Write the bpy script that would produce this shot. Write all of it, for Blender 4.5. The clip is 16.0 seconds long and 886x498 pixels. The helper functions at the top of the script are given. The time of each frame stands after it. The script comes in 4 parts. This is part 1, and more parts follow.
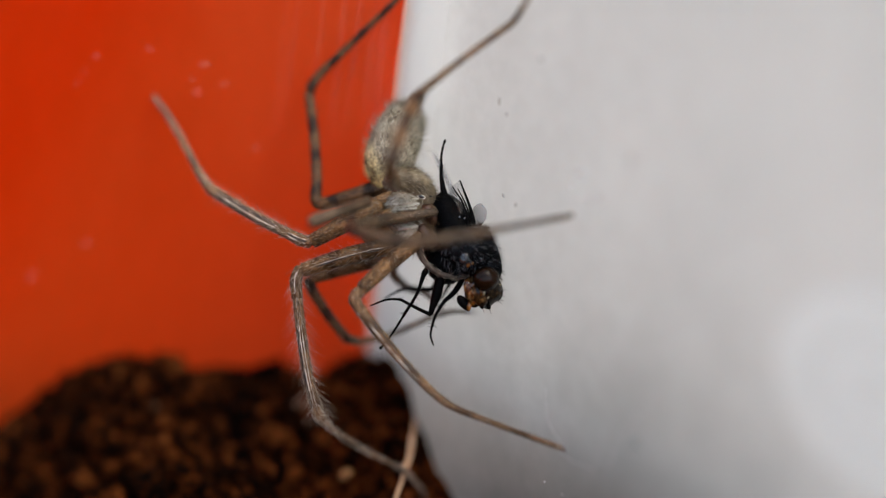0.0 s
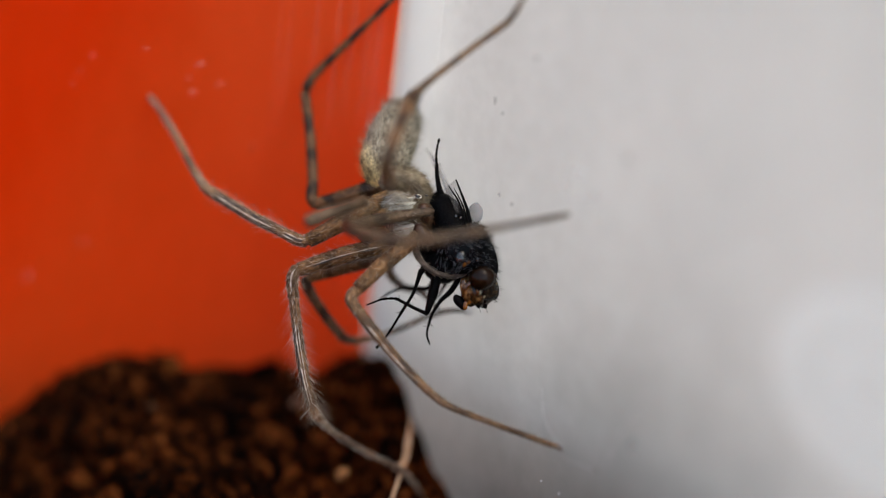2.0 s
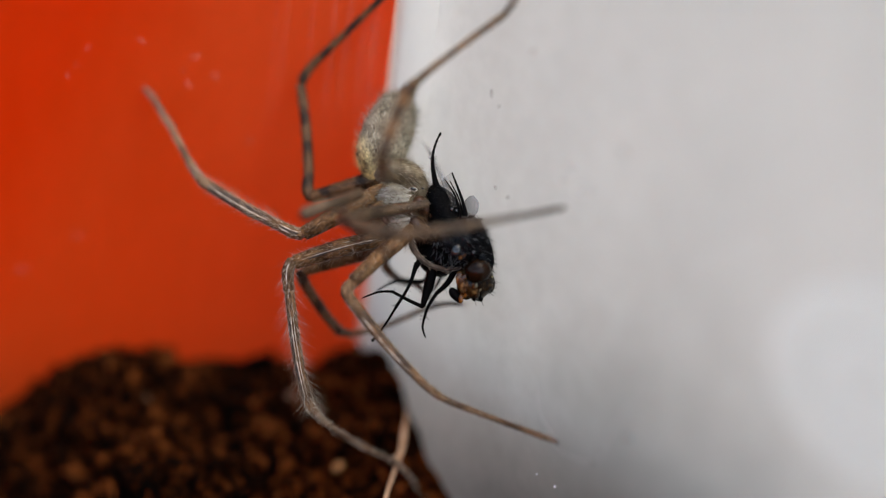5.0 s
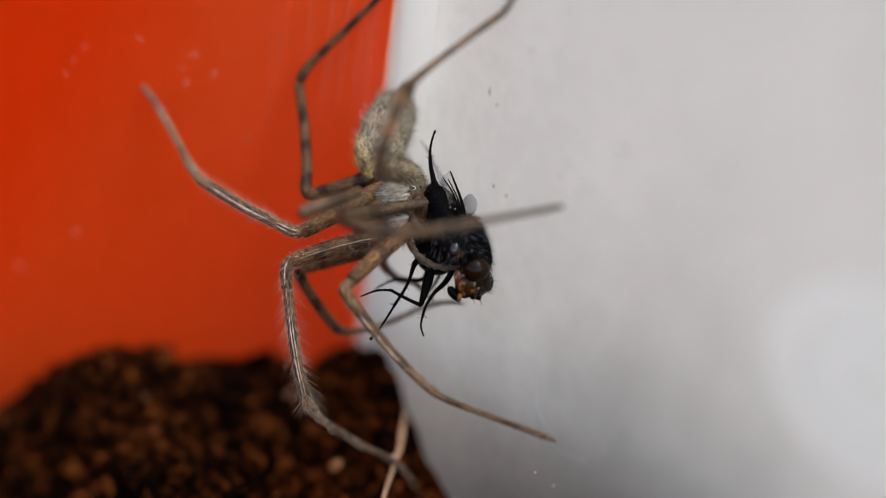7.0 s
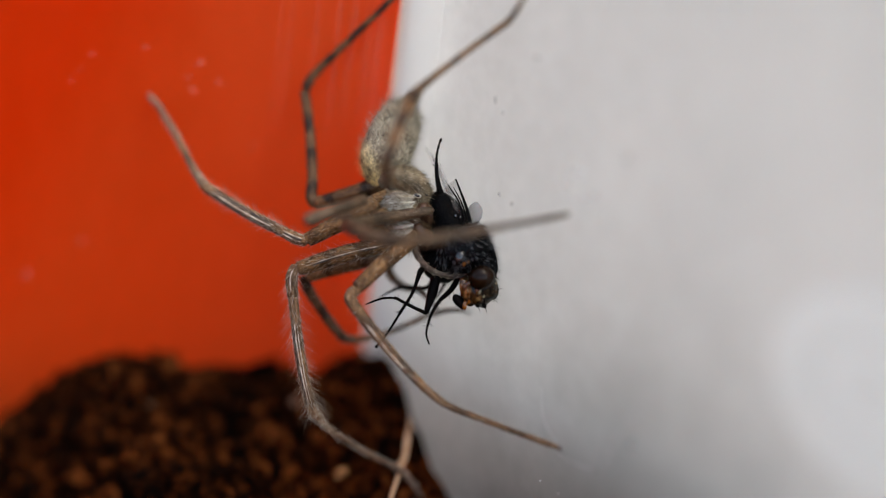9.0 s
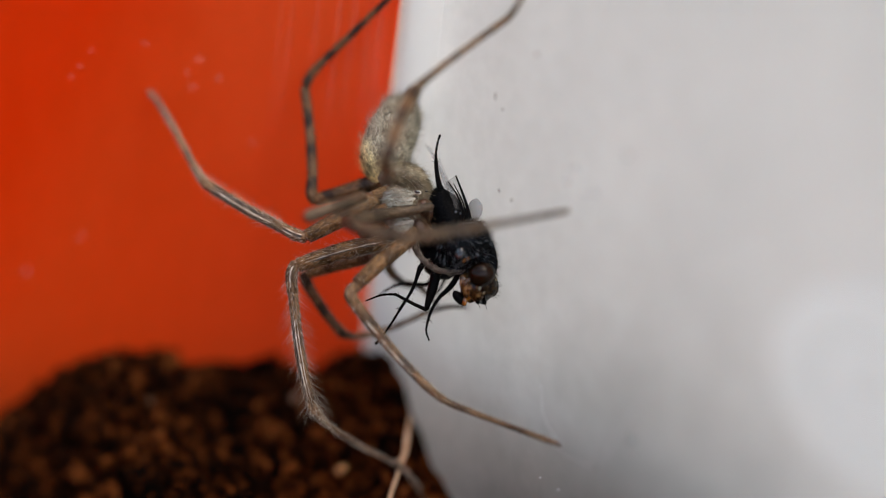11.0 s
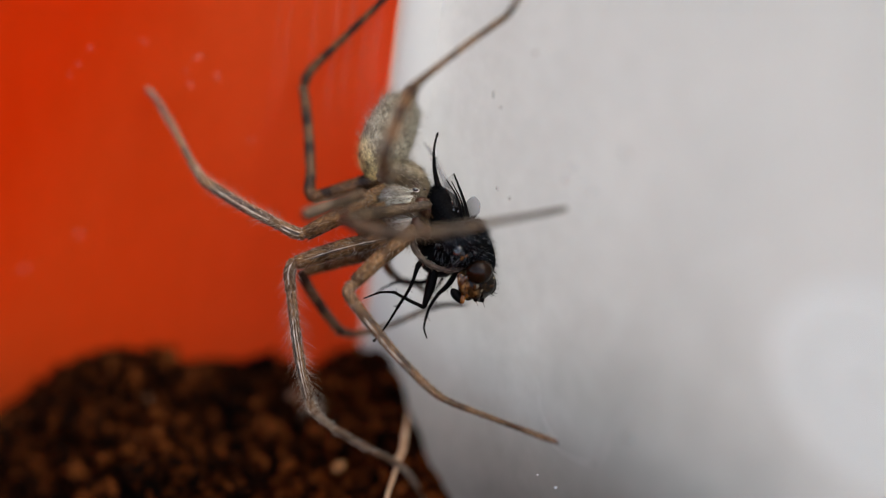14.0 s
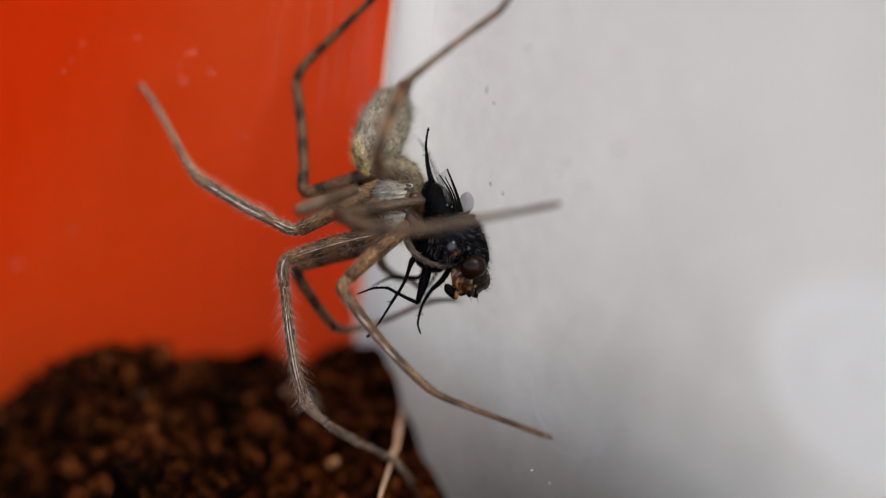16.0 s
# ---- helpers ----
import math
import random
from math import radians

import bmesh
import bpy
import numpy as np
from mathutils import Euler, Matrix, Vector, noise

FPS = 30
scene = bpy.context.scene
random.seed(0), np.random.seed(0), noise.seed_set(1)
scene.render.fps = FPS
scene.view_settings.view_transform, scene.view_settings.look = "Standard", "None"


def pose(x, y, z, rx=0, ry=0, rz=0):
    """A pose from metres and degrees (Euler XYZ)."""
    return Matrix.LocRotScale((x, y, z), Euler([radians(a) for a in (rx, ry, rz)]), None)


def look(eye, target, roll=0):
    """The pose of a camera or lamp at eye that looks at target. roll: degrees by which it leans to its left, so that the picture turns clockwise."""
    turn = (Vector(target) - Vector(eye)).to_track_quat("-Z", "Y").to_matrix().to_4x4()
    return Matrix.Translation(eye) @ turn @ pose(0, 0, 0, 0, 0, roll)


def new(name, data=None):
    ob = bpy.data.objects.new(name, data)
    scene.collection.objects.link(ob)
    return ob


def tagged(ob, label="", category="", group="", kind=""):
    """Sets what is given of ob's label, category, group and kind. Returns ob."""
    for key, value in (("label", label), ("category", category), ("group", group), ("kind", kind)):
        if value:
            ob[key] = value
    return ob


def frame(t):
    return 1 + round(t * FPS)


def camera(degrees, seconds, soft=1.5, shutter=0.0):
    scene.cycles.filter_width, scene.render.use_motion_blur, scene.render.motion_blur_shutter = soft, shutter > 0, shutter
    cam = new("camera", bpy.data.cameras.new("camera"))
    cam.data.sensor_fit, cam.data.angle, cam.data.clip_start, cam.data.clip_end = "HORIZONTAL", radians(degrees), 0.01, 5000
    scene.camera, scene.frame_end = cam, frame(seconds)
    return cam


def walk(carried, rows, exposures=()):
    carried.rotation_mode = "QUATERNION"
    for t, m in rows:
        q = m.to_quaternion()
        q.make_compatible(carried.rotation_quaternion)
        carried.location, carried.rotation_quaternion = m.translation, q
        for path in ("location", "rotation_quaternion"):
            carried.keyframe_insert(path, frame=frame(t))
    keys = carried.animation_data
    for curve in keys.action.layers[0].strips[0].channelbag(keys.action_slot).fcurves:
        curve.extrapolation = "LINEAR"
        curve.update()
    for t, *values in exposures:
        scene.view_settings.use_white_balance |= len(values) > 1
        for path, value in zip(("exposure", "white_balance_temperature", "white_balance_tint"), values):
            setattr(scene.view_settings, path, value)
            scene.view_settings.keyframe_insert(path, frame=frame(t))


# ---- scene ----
# The place: the inner corner of a small plastic tub, one wall orange, one white,
# coir soil heaped in the corner, and a pale spider holding a black fly.
MM = 0.001
cam = camera(24, 16.0, soft=1.0)
cam.data.dof.use_dof = True
cam.data.dof.focus_distance = 0.0994
cam.data.dof.aperture_fstop = 7.8

AIM = Vector((0.0, 0.0, 0.040))
EYE = AIM + Vector((0.0, -0.0939693, 0.0342020))
VIEW = look(EYE, AIM, 7.0)


def held(rx, ry, rz, ahead):
    """The hand-held camera: small turns in degrees, and millimetres forward."""
    return VIEW @ pose(0, 0, -ahead * MM, rx, ry, rz)


walk(cam, [
    (0.0, held(0.0000, 0.0000, 0.000, 0.000)),
    (0.5, held(0.0015, 0.0063, 0.016, 0.062)),
    (1.0, held(0.0340, -0.0102, 0.001, 0.146)),
    (1.5, held(0.0118, -0.0551, -0.054, 0.091)),
    (2.0, held(-0.0208, -0.1044, -0.096, 0.020)),
    (2.5, held(-0.1115, -0.0821, -0.041, 0.201)),
    (3.0, held(-0.1188, -0.1308, -0.008, 0.057)),
    (3.5, held(-0.3301, -0.0743, 0.145, 0.492)),
    (4.0, held(-0.2470, -0.1567, 0.058, 0.247)),
    (6.5, held(-0.2083, -0.2627, -0.000, 0.118)),
    (7.0, held(-0.2565, -0.2659, 0.009, 0.181)),
    (7.5, held(-0.2310, -0.2270, 0.040, 0.393)),
    (8.0, held(-0.2962, -0.2317, 0.089, 0.085)),
    (8.5, held(-0.2161, -0.1672, 0.134, 0.215)),
    (9.0, held(-0.0354, -0.1160, 0.087, 0.101)),
    (9.2, held(-0.1329, -0.1448, 0.112, 0.183)),
    (11.5, held(-0.1347, -0.1130, 0.090, 0.165)),
    (12.0, held(-0.2554, -0.1642, 0.151, 0.125)),
    (12.5, held(-0.2321, -0.0938, 0.226, 0.282)),
    (13.0, held(-0.3049, -0.1512, 0.173, 0.198)),
    (13.5, held(-0.2401, -0.1529, 0.137, 0.128)),
    (14.0, held(-0.1943, -0.1733, 0.165, 0.010)),
    (14.5, held(-0.2165, -0.1590, 0.263, 0.074)),
    (15.0, held(-0.2274, -0.2691, 0.158, 0.144)),
    (15.5, held(-0.2502, -0.2502, 0.126, 0.129)),
    (16.0, held(-0.3179, -0.3504, 0.028, 0.054)),
], exposures=[(0.0, 1.91, 7500, 9), (16.0, 1.91, 7500, 9)])

# ---- world, sun, exposure ----
SUN_HIGH, SUN_ROUND = 64, 106          # degrees over the horizon, and round from the y axis towards x
world = bpy.data.worlds.new("world")
scene.world = world
world.use_nodes = True
wn = world.node_tree.nodes
sky = wn.new("ShaderNodeTexSky")
sky.sky_type = "NISHITA"
sky.sun_disc = False
sky.sun_elevation = radians(SUN_HIGH)
sky.sun_rotation = radians(SUN_ROUND)
sky.air_density, sky.dust_density, sky.ozone_density = 1.0, 3.0, 0.6
wn["Background"].inputs["Strength"].default_value = 0.15
world.node_tree.links.new(sky.outputs["Color"], wn["Background"].inputs["Color"])

sun_data = bpy.data.lights.new("sun", "SUN")
sun_data.energy = 0.55
sun_data.angle = radians(45)
sun_data.color = (1.0, 0.97, 0.93)
sun = new("sun", sun_data)
sun_way = Vector((math.sin(radians(SUN_ROUND)) * math.cos(radians(SUN_HIGH)), math.cos(radians(SUN_ROUND)) * math.cos(radians(SUN_HIGH)), math.sin(radians(SUN_HIGH))))
sun.matrix_world = look(sun_way * 0.5, (0, 0, 0))


# ---- materials ----
def material(name, stops, scale, rough=0.5, bump=0.3, depth=0.05, fine=5.0, mottle=0.35, stretch=(1, 1, 1),
             specular=0.5, sheen=0.0, subsurface=0.0, alpha=1.0, transmission=0.0, thin=0.0, coat=0.0, island=0.0, rough_spread=0.12):
    """Two scales of variation in colour, gloss and relief; scale in features a millimetre, depth in millimetres."""
    m = bpy.data.materials.new(name)
    m.use_nodes = True
    n, l = m.node_tree.nodes, m.node_tree.links
    bsdf = n["Principled BSDF"]
    tc = n.new("ShaderNodeTexCoord")
    mp = n.new("ShaderNodeMapping")
    mp.inputs["Scale"].default_value = [1000 * s for s in stretch]
    l.new(tc.outputs["Object"], mp.inputs["Vector"])
    big = n.new("ShaderNodeTexNoise")
    big.inputs["Scale"].default_value = scale
    big.inputs["Detail"].default_value = 4.0
    small = n.new("ShaderNodeTexNoise")
    small.inputs["Scale"].default_value = scale * fine
    small.inputs["Detail"].default_value = 5.0
    for t in (big, small):
        l.new(mp.outputs["Vector"], t.inputs["Vector"])
    ramp = n.new("ShaderNodeValToRGB")
    e = ramp.color_ramp.elements
    while len(e) < len(stops):
        e.new(0.5)
    for el, (p, c) in zip(e, stops):
        el.position, el.color = p, (*c, 1.0)
    value = big.outputs["Fac"]
    if island:
        geo = n.new("ShaderNodeNewGeometry")
        mixv = n.new("ShaderNodeMix")
        mixv.inputs[0].default_value = island
        l.new(value, mixv.inputs[2])
        l.new(geo.outputs["Random Per Island"], mixv.inputs[3])
        value = mixv.outputs[0]
    l.new(value, ramp.inputs["Fac"])
    tone = n.new("ShaderNodeMapRange")
    tone.inputs["From Min"].default_value, tone.inputs["From Max"].default_value = 0.3, 0.7
    tone.inputs["To Min"].default_value, tone.inputs["To Max"].default_value = 1.0 - mottle, 1.0 + mottle
    l.new(small.outputs["Fac"], tone.inputs["Value"])
    mul = n.new("ShaderNodeMix")
    mul.data_type, mul.blend_type = "RGBA", "MULTIPLY"
    mul.inputs[0].default_value = 1.0
    l.new(ramp.outputs["Color"], mul.inputs[6])
    l.new(tone.outputs["Result"], mul.inputs[7])
    l.new(mul.outputs[2], bsdf.inputs["Base Color"])
    gloss = n.new("ShaderNodeMapRange")
    gloss.inputs["To Min"].default_value = max(0.02, rough - rough_spread)
    gloss.inputs["To Max"].default_value = min(1.0, rough + rough_spread)
    l.new(small.outputs["Fac"], gloss.inputs["Value"])
    l.new(gloss.outputs["Result"], bsdf.inputs["Roughness"])
    if bump:
        b = n.new("ShaderNodeBump")
        b.inputs["Strength"].default_value = bump
        b.inputs["Distance"].default_value = depth * MM
        l.new(small.outputs["Fac"], b.inputs["Height"])
        l.new(b.outputs["Normal"], bsdf.inputs["Normal"])
    bsdf.inputs["Specular IOR Level"].default_value = specular
    bsdf.inputs["Sheen Weight"].default_value = sheen
    bsdf.inputs["Coat Weight"].default_value = coat
    bsdf.inputs["Alpha"].default_value = alpha
    bsdf.inputs["Transmission Weight"].default_value = transmission
    if thin:
        lit = n.new("ShaderNodeBsdfTranslucent")
        l.new(mul.outputs[2], lit.inputs["Color"])
        ms = n.new("ShaderNodeMixShader")
        ms.inputs[0].default_value = thin
        l.new(bsdf.outputs["BSDF"], ms.inputs[1])
        l.new(lit.outputs["BSDF"], ms.inputs[2])
        l.new(ms.outputs["Shader"], n["Material Output"].inputs["Surface"])
    if subsurface:
        bsdf.inputs["Subsurface Weight"].default_value = subsurface
        bsdf.inputs["Subsurface Radius"].default_value = (0.4 * MM, 0.25 * MM, 0.15 * MM)
        bsdf.inputs["Subsurface Scale"].default_value = 1.0
    return m


def banded(name, pale, dark, period, share, rough=0.34):
    """Leg cuticle: lengthwise streaks and dark rings; the mesh carries millimetres along the leg as u, the turn round it as v."""
    m = material(name, [(0.3, [c * 0.7 for c in pale]), (0.7, [min(1, c * 1.25) for c in pale])], 1.6, rough, 0, 0.04, 6, 0.2, specular=0.16, rough_spread=0.2)
    n, l = m.node_tree.nodes, m.node_tree.links
    bsdf = n["Principled BSDF"]
    base = bsdf.inputs["Base Color"].links[0].from_socket
    uv = n.new("ShaderNodeUVMap")
    sep = n.new("ShaderNodeSeparateXYZ")
    l.new(uv.outputs["UV"], sep.inputs["Vector"])
    noise_node = next(x for x in n if x.bl_idname == "ShaderNodeTexNoise")
    mp = n.new("ShaderNodeMapping")
    mp.inputs["Scale"].default_value = (3.4, 13.0, 1.0)
    l.new(uv.outputs["UV"], mp.inputs["Vector"])
    st = n.new("ShaderNodeTexNoise")
    st.inputs["Scale"].default_value = 1.0
    st.inputs["Detail"].default_value = 4.0
    l.new(mp.outputs["Vector"], st.inputs["Vector"])
    streak = n.new("ShaderNodeMapRange")
    for key, x in (("From Min", 0.36), ("From Max", 0.66), ("To Min", 0.50), ("To Max", 1.55)):
        streak.inputs[key].default_value = x
    l.new(st.outputs["Fac"], streak.inputs["Value"])
    mul = n.new("ShaderNodeMix")
    mul.data_type, mul.blend_type = "RGBA", "MULTIPLY"
    mul.inputs[0].default_value = 1.0
    l.new(base, mul.inputs[6])
    l.new(streak.outputs["Result"], mul.inputs[7])
    bump = n.new("ShaderNodeBump")
    bump.inputs["Strength"].default_value = 0.9
    bump.inputs["Distance"].default_value = 0.08 * MM
    l.new(st.outputs["Fac"], bump.inputs["Height"])
    l.new(bump.outputs["Normal"], bsdf.inputs["Normal"])
    shift = n.new("ShaderNodeMath")
    shift.operation = "MULTIPLY_ADD"
    shift.inputs[1].default_value = 1.8
    l.new(noise_node.outputs["Fac"], shift.inputs[0])
    l.new(sep.outputs["X"], shift.inputs[2])
    sc = n.new("ShaderNodeMath")
    sc.operation = "MULTIPLY"
    sc.inputs[1].default_value = 2 * math.pi / period
    l.new(shift.outputs[0], sc.inputs[0])
    sn = n.new("ShaderNodeMath")
    sn.operation = "SINE"
    l.new(sc.outputs[0], sn.inputs[0])
    rng = n.new("ShaderNodeMapRange")
    rng.inputs["From Min"].default_value, rng.inputs["From Max"].default_value = 0.0, 0.9
    rng.inputs["To Max"].default_value = share
    l.new(sn.outputs[0], rng.inputs["Value"])
    mix = n.new("ShaderNodeMix")
    mix.data_type = "RGBA"
    l.new(rng.outputs["Result"], mix.inputs[0])
    l.new(mul.outputs[2], mix.inputs[6])
    mix.inputs[7].default_value = (*dark, 1)
    l.new(mix.outputs[2], bsdf.inputs["Base Color"])
    return m


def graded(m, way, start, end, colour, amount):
    """Colour, for pigment as for painted light, that changes along one direction of a body, in millimetres of the
    part's own space.
    """
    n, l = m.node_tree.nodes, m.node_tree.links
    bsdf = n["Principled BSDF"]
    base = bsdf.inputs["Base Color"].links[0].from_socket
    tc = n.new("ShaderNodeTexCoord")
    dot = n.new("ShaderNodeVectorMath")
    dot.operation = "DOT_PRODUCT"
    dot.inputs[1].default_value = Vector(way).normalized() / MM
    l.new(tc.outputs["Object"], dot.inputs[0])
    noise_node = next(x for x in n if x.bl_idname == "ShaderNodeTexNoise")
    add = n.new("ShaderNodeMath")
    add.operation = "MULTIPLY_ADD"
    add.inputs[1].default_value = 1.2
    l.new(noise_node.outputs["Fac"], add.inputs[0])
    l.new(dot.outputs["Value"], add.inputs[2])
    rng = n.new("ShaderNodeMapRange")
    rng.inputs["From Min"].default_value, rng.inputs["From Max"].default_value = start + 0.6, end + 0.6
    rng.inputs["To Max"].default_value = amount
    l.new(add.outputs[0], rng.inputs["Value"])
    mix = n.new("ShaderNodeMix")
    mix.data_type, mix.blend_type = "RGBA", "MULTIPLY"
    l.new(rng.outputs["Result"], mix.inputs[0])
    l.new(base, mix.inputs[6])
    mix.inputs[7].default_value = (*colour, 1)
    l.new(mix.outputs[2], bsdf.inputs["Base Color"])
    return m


def shade_oval(m, centre, along, half_wide, half_tall, colour):
    """Shade put into a wall's colour: an uneven oval, strongest in the middle; centre and halves in millimetres."""
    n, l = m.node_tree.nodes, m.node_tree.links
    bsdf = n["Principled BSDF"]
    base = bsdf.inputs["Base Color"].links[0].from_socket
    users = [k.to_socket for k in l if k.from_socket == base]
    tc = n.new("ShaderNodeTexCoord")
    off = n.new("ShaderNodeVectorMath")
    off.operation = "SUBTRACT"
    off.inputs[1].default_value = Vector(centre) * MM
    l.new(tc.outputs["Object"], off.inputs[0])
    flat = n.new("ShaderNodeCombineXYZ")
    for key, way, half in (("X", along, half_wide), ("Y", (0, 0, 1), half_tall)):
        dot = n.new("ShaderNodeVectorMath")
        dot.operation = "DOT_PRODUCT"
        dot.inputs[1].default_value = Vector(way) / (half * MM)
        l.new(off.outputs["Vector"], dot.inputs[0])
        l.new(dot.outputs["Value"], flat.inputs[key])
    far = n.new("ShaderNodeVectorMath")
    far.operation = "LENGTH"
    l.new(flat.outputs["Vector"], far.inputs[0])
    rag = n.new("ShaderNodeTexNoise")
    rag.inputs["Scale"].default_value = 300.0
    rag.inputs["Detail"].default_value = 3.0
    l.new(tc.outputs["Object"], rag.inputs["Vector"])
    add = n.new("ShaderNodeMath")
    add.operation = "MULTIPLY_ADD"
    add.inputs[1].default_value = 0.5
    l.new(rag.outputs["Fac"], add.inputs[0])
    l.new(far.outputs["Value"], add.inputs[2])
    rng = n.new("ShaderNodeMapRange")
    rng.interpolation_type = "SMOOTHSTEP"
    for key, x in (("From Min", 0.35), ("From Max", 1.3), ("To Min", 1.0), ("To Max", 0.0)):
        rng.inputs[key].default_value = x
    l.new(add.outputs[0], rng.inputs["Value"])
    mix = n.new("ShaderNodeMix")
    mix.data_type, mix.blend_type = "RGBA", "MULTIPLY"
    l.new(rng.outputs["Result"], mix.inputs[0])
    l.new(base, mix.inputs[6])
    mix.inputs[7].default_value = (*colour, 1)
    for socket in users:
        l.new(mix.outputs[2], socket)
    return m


# Reflections put into the orange: deeper red at upper left, paler near the corner.
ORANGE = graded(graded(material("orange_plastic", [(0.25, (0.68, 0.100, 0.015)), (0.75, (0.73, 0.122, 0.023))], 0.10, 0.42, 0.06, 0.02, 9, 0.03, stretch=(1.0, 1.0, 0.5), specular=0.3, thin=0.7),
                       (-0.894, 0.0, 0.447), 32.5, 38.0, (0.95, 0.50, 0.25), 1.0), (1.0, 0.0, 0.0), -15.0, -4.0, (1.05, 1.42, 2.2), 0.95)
WHITE = material("white_plastic", [(0.28, (0.605, 0.615, 0.606)), (0.72, (0.642, 0.650, 0.640))], 0.16, 0.45, 0.10, 0.02, 7, 0.035, specular=0.3, thin=0.8)
WHITE_SHADED = material("shade_tinted_white_plastic", [(0.28, (0.605, 0.615, 0.606)), (0.72, (0.642, 0.650, 0.640))], 0.16, 0.45, 0.10, 0.02, 7, 0.035, specular=0.3, thin=0.8)
# Highlight fade and blurred orange corner edge are put into the moulding's colour.
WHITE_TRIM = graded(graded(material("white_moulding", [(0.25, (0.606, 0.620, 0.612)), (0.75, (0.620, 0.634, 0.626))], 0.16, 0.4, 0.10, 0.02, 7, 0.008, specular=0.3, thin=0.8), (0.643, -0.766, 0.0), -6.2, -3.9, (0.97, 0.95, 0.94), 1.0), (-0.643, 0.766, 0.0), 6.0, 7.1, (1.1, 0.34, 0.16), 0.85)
FROST = material("frosted_plastic", [(0.3, (0.675, 0.700, 0.700)), (0.7, (0.705, 0.730, 0.730))], 0.4, 0.5, 0.2, 0.02, 6, 0.02, specular=0.3, thin=0.8)
TABLE = material("table_wood", [(0.3, (0.16, 0.09, 0.05)), (0.7, (0.28, 0.17, 0.10))], 0.05, 0.5, 0.3, 0.1, 8, 0.25, stretch=(1, 0.1, 1))
# Brightening painted into the soil colour on the side by the corner.
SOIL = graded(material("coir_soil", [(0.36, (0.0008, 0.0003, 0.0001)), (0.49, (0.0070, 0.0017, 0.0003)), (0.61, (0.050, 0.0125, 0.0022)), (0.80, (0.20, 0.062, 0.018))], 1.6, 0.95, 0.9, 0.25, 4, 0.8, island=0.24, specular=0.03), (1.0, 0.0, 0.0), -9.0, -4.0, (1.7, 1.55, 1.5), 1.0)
STRAW = material("dry_straw", [(0.3, (0.42, 0.21, 0.095)), (0.7, (0.66, 0.43, 0.25))], 0.9, 0.6, 0.5, 0.04, 6, 0.3, stretch=(3, 3, 0.5))
LEG = banded("spider_leg_cuticle", (0.165, 0.094, 0.046), (0.030, 0.015, 0.007), 2.9, 0.65, 0.26)
LEG_GREY = banded("grey_leg_cuticle", (0.088, 0.058, 0.034), (0.024, 0.019, 0.013), 2.9, 0.6, 0.3)
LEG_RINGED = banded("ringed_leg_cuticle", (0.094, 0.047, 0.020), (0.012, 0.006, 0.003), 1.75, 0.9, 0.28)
PALP = banded("palp_cuticle", (0.085, 0.066, 0.050), (0.03, 0.018, 0.011), 1.1, 0.6)
FEMUR = banded("femur_cuticle", (0.165, 0.090, 0.038), (0.018, 0.009, 0.004), 1.9, 0.65, 0.26)
HAIR = material("pale_hair", [(0.25, (0.20, 0.140, 0.085)), (0.5, (0.48, 0.40, 0.29)), (0.78, (0.84, 0.79, 0.68))], 0.6, 0.45, 0, island=0.6, mottle=0.15, specular=0.2)
STRIPE_DARK = material("dark_stripe", [(0.3, (0.010, 0.006, 0.003)), (0.7, (0.036, 0.022, 0.012))], 2.0, 0.4, 0.3, 0.02, 5, 0.3)
STRIPE = material("pale_stripe", [(0.36, (0.16, 0.12, 0.080)), (0.50, (0.55, 0.49, 0.40)), (0.7, (0.78, 0.73, 0.62))], 3.5, 0.3, 0.3, 0.02, 5, 0.2)
HAIR_WHITE = material("white_hair", [(0.25, (0.30, 0.27, 0.20)), (0.5, (0.52, 0.50, 0.41)), (0.75, (0.78, 0.77, 0.67))], 0.6, 0.45, 0, island=0.6, mottle=0.15, specular=0.2)
HAIR_BROWN = material("brown_hair", [(0.3, (0.10, 0.06, 0.03)), (0.7, (0.26, 0.17, 0.09))], 0.6, 0.45, 0, island=0.6, mottle=0.15, specular=0.2)
HAIR_DARK = material("dark_hair", [(0.3, (0.025, 0.014, 0.007)), (0.7, (0.075, 0.044, 0.022))], 0.6, 0.45, 0, island=0.6, mottle=0.15, specular=0.2)
HAIR_DIM = material("grey_hair", [(0.25, (0.075, 0.056, 0.030)), (0.5, (0.20, 0.160, 0.098)), (0.78, (0.50, 0.45, 0.34))], 0.6, 0.45, 0, island=0.85, mottle=0.15, specular=0.2)
ABDOMEN = graded(material("abdomen_skin", [(0.34, (0.07, 0.058, 0.036)), (0.44, (0.22, 0.19, 0.13)), (0.62, (0.40, 0.36, 0.26))], 2.2, 0.6, 0.6, 0.06, 4, 0.35, specular=0.25),
                 (-1.0, 0.0, -0.75), 0.9, 2.2, (2.1, 1.85, 1.0), 0.9)
FROST_RIB = material("dull_frosted_plastic", [(0.3, (0.630, 0.65, 0.648)), (0.7, (0.660, 0.68, 0.678))], 0.4, 0.5, 0.2, 0.02, 6, 0.02, specular=0.3, thin=0.8)
CARAPACE = material("carapace_cuticle", [(0.32, (0.070, 0.050, 0.026)), (0.5, (0.15, 0.113, 0.064)), (0.70, (0.29, 0.23, 0.145))], 1.8, 0.5, 0.5, 0.05, 5, 0.3, specular=0.25)
